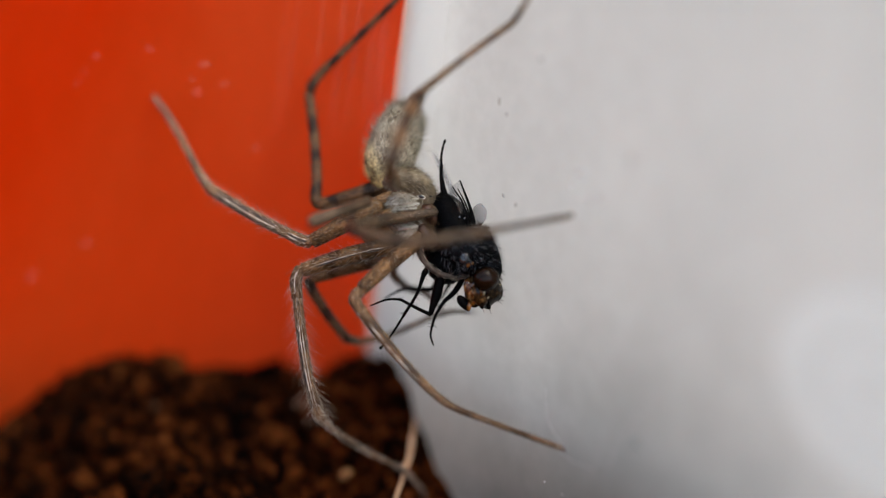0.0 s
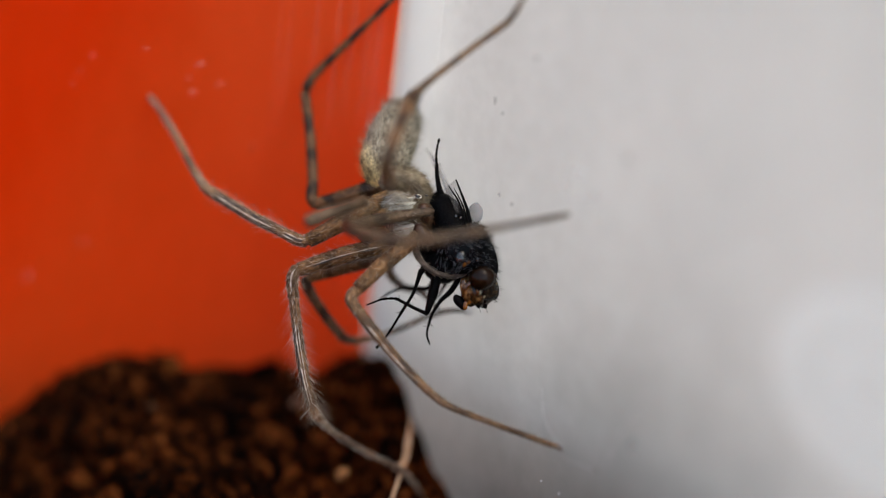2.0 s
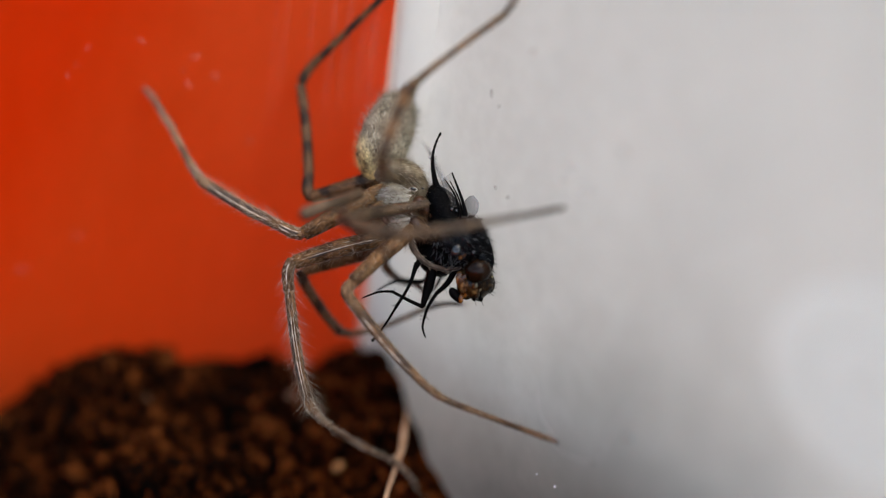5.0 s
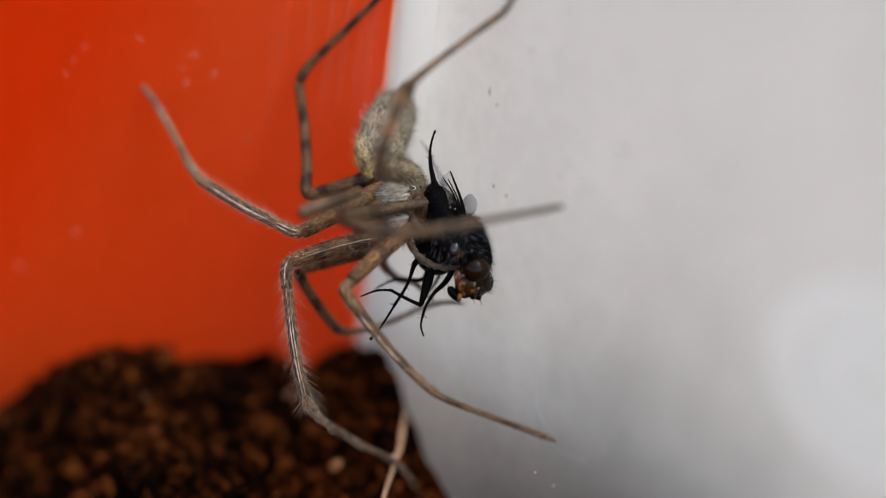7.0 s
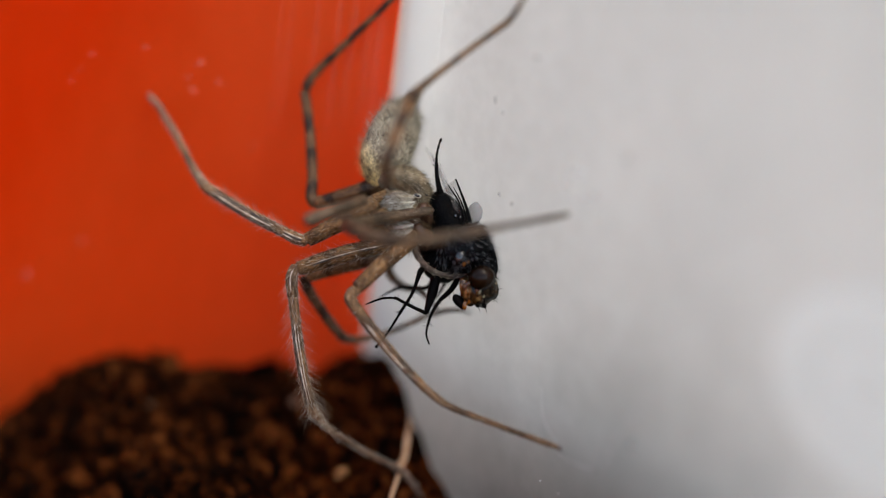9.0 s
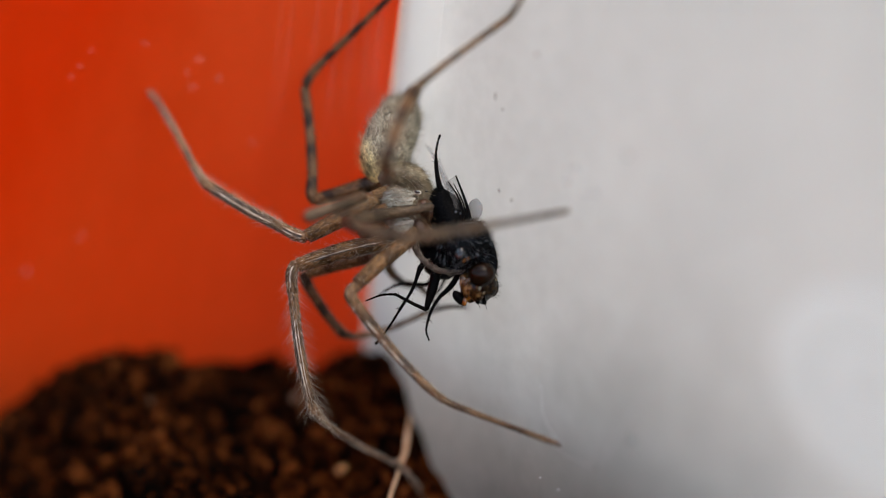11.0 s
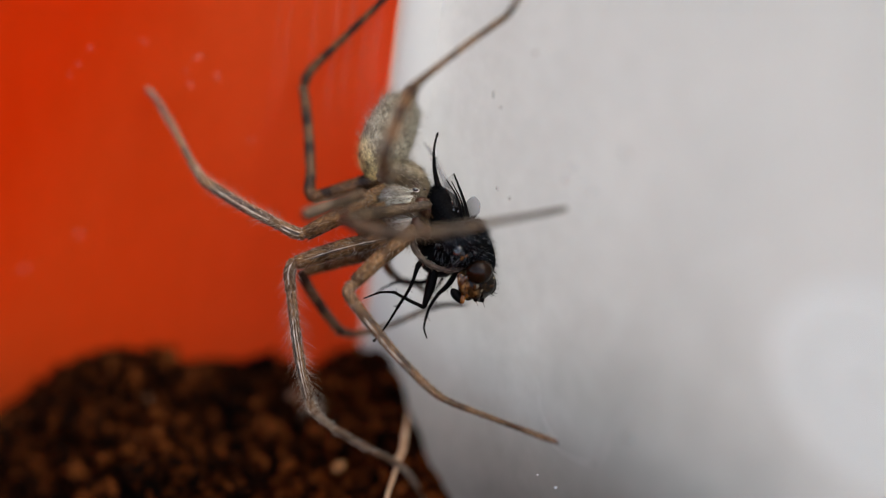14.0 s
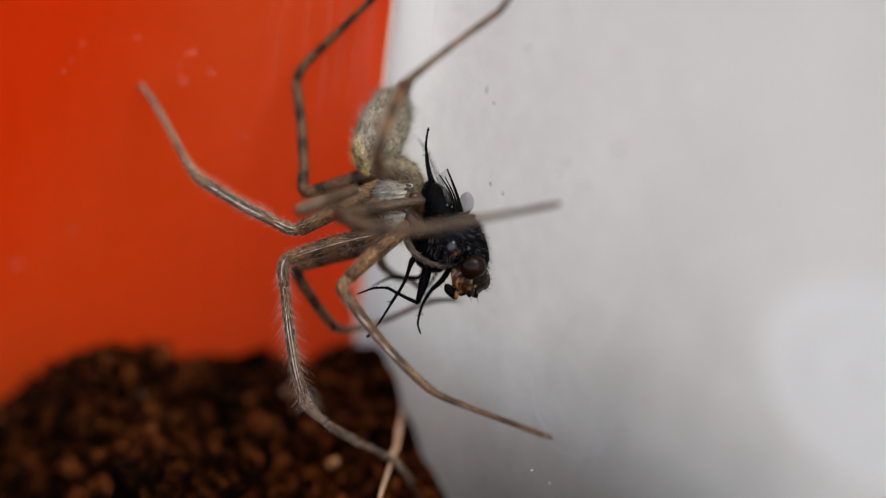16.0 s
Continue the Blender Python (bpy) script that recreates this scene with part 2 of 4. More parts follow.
HAIR_ABD = graded(material("abdomen_hair", [(0.26, (0.070, 0.060, 0.034)), (0.50, (0.20, 0.185, 0.125)), (0.76, (0.60, 0.57, 0.45))], 0.6, 0.45, 0, island=0.85, mottle=0.15, specular=0.2), (-1.0, 0.0, -0.75), 0.9, 2.2, (1.9, 1.6, 0.75), 0.95)
PALE = material("pale_face_hair", [(0.36, (0.24, 0.19, 0.12)), (0.47, (0.46, 0.43, 0.34)), (0.62, (0.74, 0.73, 0.63))], 1.8, 0.6, 0.6, 0.05, 4, 0.25)
JAW = material("red_brown_jaw", [(0.3, (0.022, 0.007, 0.003)), (0.7, (0.075, 0.030, 0.012))], 1.8, 0.35, 0.3, 0.03, 5, 0.3)
EYE_DARK = material("spider_eye", [(0.3, (0.010, 0.009, 0.008)), (0.7, (0.02, 0.018, 0.016))], 2, 0.08, 0, coat=0.6)
FLY_BLACK = material("fly_cuticle", [(0.3, (0.0005, 0.0005, 0.0006)), (0.6, (0.0012, 0.0012, 0.0014)), (0.8, (0.004, 0.004, 0.005))], 1.8, 0.5, 0.6, 0.05, 5, 0.4, specular=0.04)
FLY_THORAX = material("fly_thorax_cuticle", [(0.3, (0.0012, 0.0014, 0.0017)), (0.54, (0.0025, 0.003, 0.0038)), (0.70, (0.010, 0.013, 0.016))], 2.2, 0.14, 0.5, 0.04, 7, 0.4, specular=0.08, rough_spread=0.08)
FLY_SHINE = material("shiny_fly_plate", [(0.3, (0.004, 0.006, 0.006)), (0.7, (0.018, 0.024, 0.025))], 1.4, 0.04, 0.1, 0.03, 6, 0.4, specular=0.9, rough_spread=0.03)
# The palest bristles carry their glints in the colour.
FLY_HAIR = material("fly_bristle", [(0.3, (0.001, 0.001, 0.001)), (0.74, (0.003, 0.003, 0.0033)), (0.90, (0.20, 0.215, 0.23))], 3, 0.22, 0, island=0.95, mottle=0.15, specular=0.22, rough_spread=0.05)
FLY_LEG = material("fly_leg_cuticle", [(0.3, (0.0008, 0.0008, 0.0008)), (0.7, (0.003, 0.0025, 0.0022))], 3, 0.5, 0.4, 0.03, 5, 0.3, specular=0.04)
FLY_HEAD = material("fly_head_cuticle", [(0.4, (0.003, 0.0017, 0.0008)), (0.56, (0.016, 0.0085, 0.003)), (0.72, (0.075, 0.047, 0.020))], 2.6, 0.2, 0.5, 0.03, 5, 0.4, specular=0.12)
GLINT = material("painted_face_glint", [(0.3, (0.13, 0.10, 0.055)), (0.7, (0.30, 0.26, 0.17))], 3.0, 0.2, 0.2, 0.02, 5, 0.3, specular=0.5)
FLY_EYE = material("fly_eye", [(0.3, (0.006, 0.0026, 0.0010)), (0.7, (0.016, 0.0070, 0.0028))], 0.7, 0.12, 0.5, 0.012, 22, 0.2, specular=0.14)
FLY_FACE = material("fly_face", [(0.40, (0.006, 0.0026, 0.001)), (0.52, (0.055, 0.024, 0.006)), (0.68, (0.24, 0.13, 0.045))], 2.4, 0.30, 0.4, 0.03, 4, 0.4, specular=0.22)
TAN_FACE = material("tan_face", [(0.36, (0.020, 0.007, 0.0014)), (0.50, (0.070, 0.024, 0.005)), (0.68, (0.26, 0.13, 0.045))], 3.2, 0.14, 0.4, 0.03, 4, 0.2)
AMBER = material("amber_mouthpart", [(0.34, (0.06, 0.017, 0.002)), (0.7, (0.36, 0.13, 0.018))], 2, 0.25, 0.2, 0.03, 5, 0.3, coat=0.3)
WING = material("wing_membrane", [(0.3, (0.20, 0.19, 0.18)), (0.7, (0.38, 0.36, 0.34))], 1.5, 0.3, 0.3, 0.01, 5, 0.2, alpha=0.40)
WING_DARK = material("smoky_wing", [(0.3, (0.06, 0.055, 0.05)), (0.7, (0.18, 0.165, 0.15))], 1.5, 0.35, 0.3, 0.01, 5, 0.3, alpha=0.16)
FLECK = material("pale_fleck", [(0.3, (0.50, 0.36, 0.28)), (0.7, (0.66, 0.56, 0.48))], 3, 0.6, 0.3, 0.03, 4, 0.2, alpha=0.10)
DIRT = material("dirt_fleck", [(0.3, (0.20, 0.18, 0.17)), (0.7, (0.34, 0.31, 0.30))], 3, 0.7, 0.3, 0.03, 4, 0.2, alpha=0.3)
DROP = material("water_film", [(0.3, (0.86, 0.88, 0.90)), (0.7, (0.95, 0.96, 0.97))], 2, 0.12, 0, alpha=0.25, coat=0.3)
SPARK = material("white_sparkle", [(0.3, (0.92, 0.93, 0.94)), (0.7, (0.98, 0.98, 0.98))], 2, 0.08, 0, coat=0.8)
SCRATCH = material("pale_scratch", [(0.3, (0.70, 0.40, 0.30)), (0.7, (0.80, 0.55, 0.45))], 3, 0.5, 0, alpha=0.05)
SILK = material("silk", [(0.3, (0.70, 0.70, 0.70)), (0.7, (0.86, 0.86, 0.86))], 2, 0.4, 0, alpha=0.6, thin=0.5)


# ---- mesh helpers ----
class Shell:
    """Vertices in millimetres, faces, and a length along the piece for each vertex."""

    def __init__(self):
        self.v, self.f, self.u = [], [], []

    def add(self, v, f, u=None):
        k = len(self.v)
        self.v += [tuple(p) for p in v]
        self.f += [tuple(i + k for i in q) for q in f]
        self.u += list(u) if u is not None else [(0.0, 0.0)] * len(v)
        return self


def link(name, shell, mat, parent=None, origin=(0, 0, 0), smooth=True):
    me = bpy.data.meshes.new(name)
    o = np.array(origin, float)
    me.from_pydata(((np.array(shell.v, float) - o) * MM).tolist(), [], shell.f)
    me.materials.append(mat)
    uv = me.uv_layers.new(name="UVMap")
    loops = np.zeros(len(me.loops), np.int32)
    me.loops.foreach_get("vertex_index", loops)
    uv.data.foreach_set("uv", np.array(shell.u, np.float32)[loops].ravel())
    me.polygons.foreach_set("use_smooth", [smooth] * len(me.polygons))
    me.update()
    ob = new(name, me)
    if parent is not None:
        ob.parent = parent
    return ob


ORIGIN = {}


def thing(name, at, label, category, group=""):
    """An Empty in the tilted space of the subject; coordinates there: right, away, up, in millimetres from AIM."""
    ob = new(name)
    ob.empty_display_size = 0.002
    ob.matrix_world = SUBJECT @ Matrix.Translation(Vector(at) * MM)
    ORIGIN[ob.name] = np.array(at, float)
    return tagged(ob, label, category, group)


def part(name, shell, mat, parent, label="", pivot=None, smooth=True):
    """One mesh under a thing or a part; the shell is in the subject's space, the pivot becomes the part's origin."""
    base = ORIGIN[parent.name]
    origin = np.array(pivot, float) if pivot is not None else base
    ob = link(name, shell, mat, parent, origin, smooth)
    ob.location = Vector((origin - base) * MM)
    ORIGIN[ob.name] = origin
    return tagged(ob, label) if label else ob


def spline(points, n):
    """n points along a smooth curve through the given ones."""
    p = np.array(points, float)
    if len(p) == 2:
        t = np.linspace(0, 1, n)[:, None]
        return p[0] * (1 - t) + p[1] * t
    q = np.vstack([2 * p[0] - p[1], p, 2 * p[-1] - p[-2]])
    out = []
    for s in np.linspace(0, len(p) - 1, n):
        i = min(int(s), len(p) - 2)
        t = s - i
        a, b, c, d = q[i:i + 4]
        out.append(0.5 * (2 * b + (c - a) * t + (2 * a - 5 * b + 4 * c - d) * t * t + (3 * b - a - 3 * c + d) * t ** 3))
    return np.array(out)


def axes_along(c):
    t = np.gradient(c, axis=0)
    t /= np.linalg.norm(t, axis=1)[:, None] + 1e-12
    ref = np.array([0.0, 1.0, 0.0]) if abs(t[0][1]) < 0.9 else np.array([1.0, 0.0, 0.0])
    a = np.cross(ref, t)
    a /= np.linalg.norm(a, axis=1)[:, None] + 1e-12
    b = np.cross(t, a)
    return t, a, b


def tube(points, radii, sides=12, rings=18, squash=1.0, lump=0.0, seed=0, shell=None, start=0.0):
    """A rounded, tapering body along a curve; radii spread evenly over its length, ends closed."""
    shell = shell or Shell()
    c = spline(points, rings)
    t, a, b = axes_along(c)
    r = np.interp(np.linspace(0, 1, rings), np.linspace(0, 1, len(radii)), radii)
    run = start + np.concatenate([[0], np.cumsum(np.linalg.norm(np.diff(c, axis=0), axis=1))])
    v, f, u = [], [], []
    for i in range(rings):
        for k in range(sides):
            w = 2 * math.pi * k / sides
            d = a[i] * math.cos(w) + b[i] * math.sin(w) * squash
            rr = r[i]
            if lump:
                rr *= 1 + lump * noise.noise(Vector(c[i] + d) * 1.3 + Vector((seed * 7.1, 0, 0)))
            v.append(c[i] + d * rr)
            u.append((run[i], k / sides))
    for i in range(rings - 1):
        for k in range(sides):
            j = (k + 1) % sides
            f.append((i * sides + k, i * sides + j, (i + 1) * sides + j, (i + 1) * sides + k))
    n = len(v)
    v += [c[0] - t[0] * r[0] * 0.6, c[-1] + t[-1] * r[-1] * 0.6]
    u += [(run[0], 0), (run[-1], 0)]
    for k in range(sides):
        j = (k + 1) % sides
        f.append((n, j, k))
        f.append((n + 1, (rings - 1) * sides + k, (rings - 1) * sides + j))
    return shell.add(v, f, u)


def egg(centre, along, half, wide, squash=1.0, taper=0.0, lump=0.04, seed=0, sides=24, rings=22, shell=None):
    """An egg-shaped body; taper > 0 narrows its far end."""
    w = Vector(along).normalized()
    side = w.orthogonal().normalized() if abs(w.y) > 0.9 else w.cross(Vector((0, 1, 0))).normalized()
    deep = w.cross(side)
    v, f = [], []
    for i in range(1, rings):
        p = math.pi * i / rings
        x, r = -half * math.cos(p), wide * math.sin(p) * (1 + taper * 0.5 * math.cos(p))
        for k in range(sides):
            q = 2 * math.pi * k / sides
            d = w * x + side * (r * math.cos(q)) + deep * (r * squash * math.sin(q))
            if lump:
                d *= 1 + lump * noise.noise(d * 2.2 + Vector((seed * 7.1, 0, 0)))
            v.append(Vector(centre) + d)
    n = rings - 1
    for i in range(n - 1):
        for k in range(sides):
            m = (k + 1) % sides
            f.append((i * sides + k, i * sides + m, (i + 1) * sides + m, (i + 1) * sides + k))
    v += [Vector(centre) - w * half, Vector(centre) + w * half]
    for k in range(sides):
        m = (k + 1) % sides
        f.append((n * sides, m, k))
        f.append((n * sides + 1, (n - 1) * sides + k, (n - 1) * sides + m))
    return (shell or Shell()).add(v, f, [(0.0, 0.0)] * len(v))


def hairs(shell, base, way, length, thick=0.016, bend=0.25, rng=random):
    """One fine tapering hair."""
    p, d = np.array(base, float), np.array(way, float)
    d = d / (np.linalg.norm(d) + 1e-9)
    s = np.cross(d, (0.31, 0.87, 0.37))
    s /= np.linalg.norm(s) + 1e-9
    q = np.cross(d, s)
    side = s * rng.uniform(-1, 1) + q * rng.uniform(-1, 1)
    mid = p + d * length * 0.55 + side * length * bend * 0.2
    tip = p + d * length + side * length * bend * 0.6
    ring = [s, -0.5 * s + 0.866 * q, -0.5 * s - 0.866 * q]
    v = [p + thick * e for e in ring] + [mid + 0.6 * thick * e for e in ring] + [tip]
    f = [(0, 1, 4, 3), (1, 2, 5, 4), (2, 0, 3, 5), (3, 4, 6), (4, 5, 6), (5, 3, 6)]
    shell.add(v, f)


def coat_of_hair(shell, points, radii, count, length, lean=0.6, thick=0.014, seed=0, squash=1.0, arc=None, bend=0.3):
    """Hair all round a tapering body, leaning towards its far end."""
    rng = random.Random(seed)
    n = 40
    c = spline(points, n)
    t, a, b = axes_along(c)
    r = np.interp(np.linspace(0, 1, n), np.linspace(0, 1, len(radii)), radii)
    wsum = np.cumsum(r + 0.05)
    for _ in range(count):
        x = rng.uniform(0, wsum[-1])
        i = min(int(np.searchsorted(wsum, x)), n - 1)
        w = rng.uniform(*arc) if arc else rng.uniform(0, 2 * math.pi)
        d = a[i] * math.cos(w) + b[i] * math.sin(w) * squash
        k = lean * rng.uniform(0.6, 1.4)
        along = c[min(i + 1, n - 1)] - c[max(i - 1, 0)]
        jitter = along * rng.uniform(-0.5, 0.5)
        hairs(shell, c[i] + d * r[i] * 0.96 + jitter, d / (np.linalg.norm(d) + 1e-9) + t[i] * k, length * rng.uniform(0.5, 1.25), thick, bend, rng)


# ---- the tub ----
# The subject's space: the axes of the first view, right, away, up.
SUBJECT = VIEW @ Matrix(((1, 0, 0, 0), (0, 0, 1, 0), (0, -1, 0, -0.100), (0, 0, 0, 1)))
CORNER = np.array((-3.225, 6.442, 0.0))
TURN = radians(50)
G = np.array((math.cos(TURN), -math.sin(TURN), 0.0))      # along the white wall, away from the corner
O = np.array((-math.cos(radians(4)), -math.sin(radians(4)), 0.0))     # along the orange wall
SIDE, RIM, THICK = 150.0, 62.0, 1.4
UP = np.array((0.0, 0.0, 1.0))


def place(a, b, z):
    """A point of the tub: a mm along the orange wall, b mm along the white wall, height z."""
    return CORNER + O * a + G * b + UP * z


def slab(name, corners, low, high, mat, label, bevel=0.25):
    """An upright slab over a four-cornered plan, with softened edges."""
    bm = bmesh.new()
    ring = [bm.verts.new((place(a, b, low) * MM).tolist()) for a, b in corners]
    top = [bm.verts.new((place(a, b, high) * MM).tolist()) for a, b in corners]
    bm.faces.new(ring)
    bm.faces.new(top)
    for i in range(4):
        bm.faces.new((ring[i], ring[(i + 1) % 4], top[(i + 1) % 4], top[i]))
    bmesh.ops.recalc_face_normals(bm, faces=bm.faces)
    if bevel:
        bmesh.ops.bevel(bm, geom=bm.edges[:], offset=bevel * MM, segments=2, affect="EDGES", profile=0.5)
    me = bpy.data.meshes.new(name)
    bm.to_mesh(me)
    bm.free()
    me.materials.append(mat)
    return tagged(new(name, me), label, "wall" if "wall" in name else "floor", kind="structure")


T = THICK
GAP = 5.0
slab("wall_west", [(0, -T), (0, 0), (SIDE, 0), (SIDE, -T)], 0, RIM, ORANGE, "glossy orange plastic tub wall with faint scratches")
MARK = (32.69, 42.81)          # middle of the thin oval spot: mm along the white wall, height
OVAL = [(MARK[0] + 5.7 * math.cos(2 * math.pi * i / 48), MARK[1] + 4.0 * math.sin(2 * math.pi * i / 48)) for i in range(48)]


BEAD = 3.2                     # width of the rounded moulding in the corner


def white_wall():
    """The white wall, with the rounded moulding at the corner and an oval opening where the plastic is thin."""
    bm = bmesh.new()
    rims = []
    for a in (0.0, -T):
        box = [bm.verts.new((place(a, b, z) * MM).tolist()) for b, z in ((BEAD, 0.0), (SIDE, 0.0), (SIDE, RIM), (BEAD, RIM))]
        oval = [bm.verts.new((place(a, b, z) * MM).tolist()) for b, z in OVAL]
        edges = [bm.edges.new((r[i], r[(i + 1) % len(r)])) for r in (box, oval) for i in range(len(r))]
        bmesh.ops.triangle_fill(bm, edges=edges, use_beauty=True)
        rims.append((box, oval))
    one, two = rims[0][0], rims[1][0]
    for i in range(3):
        bm.faces.new((one[i], one[i + 1], two[i + 1], two[i]))
    front, back = rims[0][0], rims[1][0]
    prof = [(0.002 + 0.16 * math.sin(math.pi * (k / 12) ** 0.75) ** 1.3 * (1 - k / 12) ** 0.6, 0.02 + (BEAD - 0.02) * k / 12) for k in range(12)]
    prof = [(-T, 0.02)] + prof
    low = [back[0]] + [bm.verts.new((place(a, b, 0.0) * MM).tolist()) for a, b in prof] + [front[0]]
    high = [back[3]] + [bm.verts.new((place(a, b, RIM) * MM).tolist()) for a, b in prof] + [front[3]]
    strip = [bm.faces.new((low[i], low[i + 1], high[i + 1], high[i])) for i in range(len(low) - 1)]
    strip += [bm.faces.new(low), bm.faces.new(high)]
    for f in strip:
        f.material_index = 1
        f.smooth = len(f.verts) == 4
    bmesh.ops.recalc_face_normals(bm, faces=bm.faces)
    me = bpy.data.meshes.new("wall_north")
    bm.to_mesh(me)
    bm.free()
    me.materials.append(WHITE_SHADED)
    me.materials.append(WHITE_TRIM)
    return tagged(new("wall_north", me), "hazy white plastic tub wall with a rounded corner moulding", "wall", kind="structure")


# The white wall's darkening towards the soil, painted as shade in its colour.
shade_oval(WHITE_SHADED, place(0.0, 20.5, 26.0), G, 18.0, 19.5, (0.63, 0.635, 0.625))
white_wall()
# Unseen sides that close the tub; their orange warms the bounced light.
slab("wall_east", [(0, SIDE), (0, SIDE + T), (SIDE, SIDE + T), (SIDE, SIDE)], 0, RIM, ORANGE, "orange plastic tub wall facing the other orange one")
slab("wall_south", [(SIDE, -T), (SIDE, SIDE + T), (SIDE + T, SIDE + T), (SIDE + T, -T)], 0, RIM, ORANGE, "orange plastic tub wall facing the hazy white one")
slab("floor", [(-T, -T), (-T, SIDE + T), (SIDE + T, SIDE + T), (SIDE + T, -T)], -1.5, -0.01, WHITE, "white plastic tub floor under the soil")
# Unseen screens added round the tub to shade the lower part of its walls.
for nm, c in (("shade_wall_west", [(-GAP, -GAP - 2), (-GAP, -GAP), (SIDE + GAP, -GAP), (SIDE + GAP, -GAP - 2)]),
              ("shade_wall_north", [(-GAP - 2, -GAP - 2), (-GAP - 2, SIDE + GAP), (-GAP, SIDE + GAP), (-GAP, -GAP - 2)]),
              ("shade_wall_east", [(-GAP, SIDE + GAP), (-GAP, SIDE + GAP + 2), (SIDE + GAP, SIDE + GAP + 2), (SIDE + GAP, SIDE + GAP)]),
              ("shade_wall_south", [(SIDE + GAP, -GAP - 2), (SIDE + GAP, SIDE + GAP + 2), (SIDE + GAP + 2, SIDE + GAP + 2), (SIDE + GAP + 2, -GAP - 2)])):
    slab(nm, c, -1.5, 29.0 if nm.endswith("west") else 34.5, TABLE, "plain brown unseen screen added to shade the lower tub walls", 0.4)
slab("table", [(-400, -400), (-400, 600), (600, 600), (600, -400)], -26.5, -1.52, TABLE, "brown wooden table top under the tub", 2.0)


def round_mark():
    """The moulded oval of the white wall: raised rings in its front skin, and its back skin."""
    n = 48
    mark = None
    for name, mat, rings, label in (
            ("moulded_mark", FROST, ((1.0, 0.0), (0.95, 0.22), (0.76, 0.22), (0.70, 0.06)), "frosted oval with rings moulded in the white wall"),
            ("shallow_band", FROST_RIB, ((0.70, 0.06), (0.48, 0.04)), "duller shallow band"),
            ("inner_ring", FROST, ((0.48, 0.04), (0.44, 0.24), (0.34, 0.24), (0.30, 0.04)), "raised inner ring"),
            ("centre", FROST_RIB, ((0.30, 0.04), (0.12, 0.02), (0.0, 0.02)), "flat centre"),
            ("back_skin", FROST_RIB, ((1.0, -T), (0.5, -T), (0.0, -T)), "outer face")):
        v = [place(h, MARK[0] + (b - MARK[0]) * max(k, 0.01), MARK[1] + (z - MARK[1]) * max(k, 0.01)) for k, h in rings for b, z in OVAL]
        f = [(r * n + i, r * n + (i + 1) % n, (r + 1) * n + (i + 1) % n, (r + 1) * n + i) for r in range(len(rings) - 1) for i in range(n)]
        if rings[-1][0] == 0.0:
            f.append(tuple(range((len(rings) - 1) * n, len(rings) * n)))
        ob = tagged(link(name, Shell().add(v, f), mat, mark), label)
        mark = mark or tagged(ob, label, "mark", kind="structure")
    return mark


round_mark()


# ---- soil ----
def ridge(a):
    return float(np.interp(a, [0, 1.2, 2.5, 5, 8.8, 11, 13.2, 15, 17.2, 18.9, 23, 32, 60, 150], [30.9, 30.6, 29.9, 30.0, 29.6, 29.6, 29.8, 28.8, 27.1, 25.3, 21.6, 17.6, 15, 12]))


def soil_height(a, b):
    h = ridge(a) - np.interp(b, [0, 3, 8, 16, 40, 150], [0.0, 1.4, 4.0, 9.0, 14, 16])
    h = max(h, 10.0 + 3.0 * noise.noise(Vector((a * 0.06, b * 0.06, 2.0))))
    h = max(h, 27.6 - 0.08 * (b - 17.0) ** 2 - 0.35 * a)
    h += 1.6 * math.exp(-(a / 3.0) ** 2 - ((b - 3.2) / 2.4) ** 2)
    return h + 0.45 * noise.noise(Vector((a * 0.45, b * 0.45, 0))) + 0.42 * noise.noise(Vector((a * 1.0, b * 1.0, 5)))


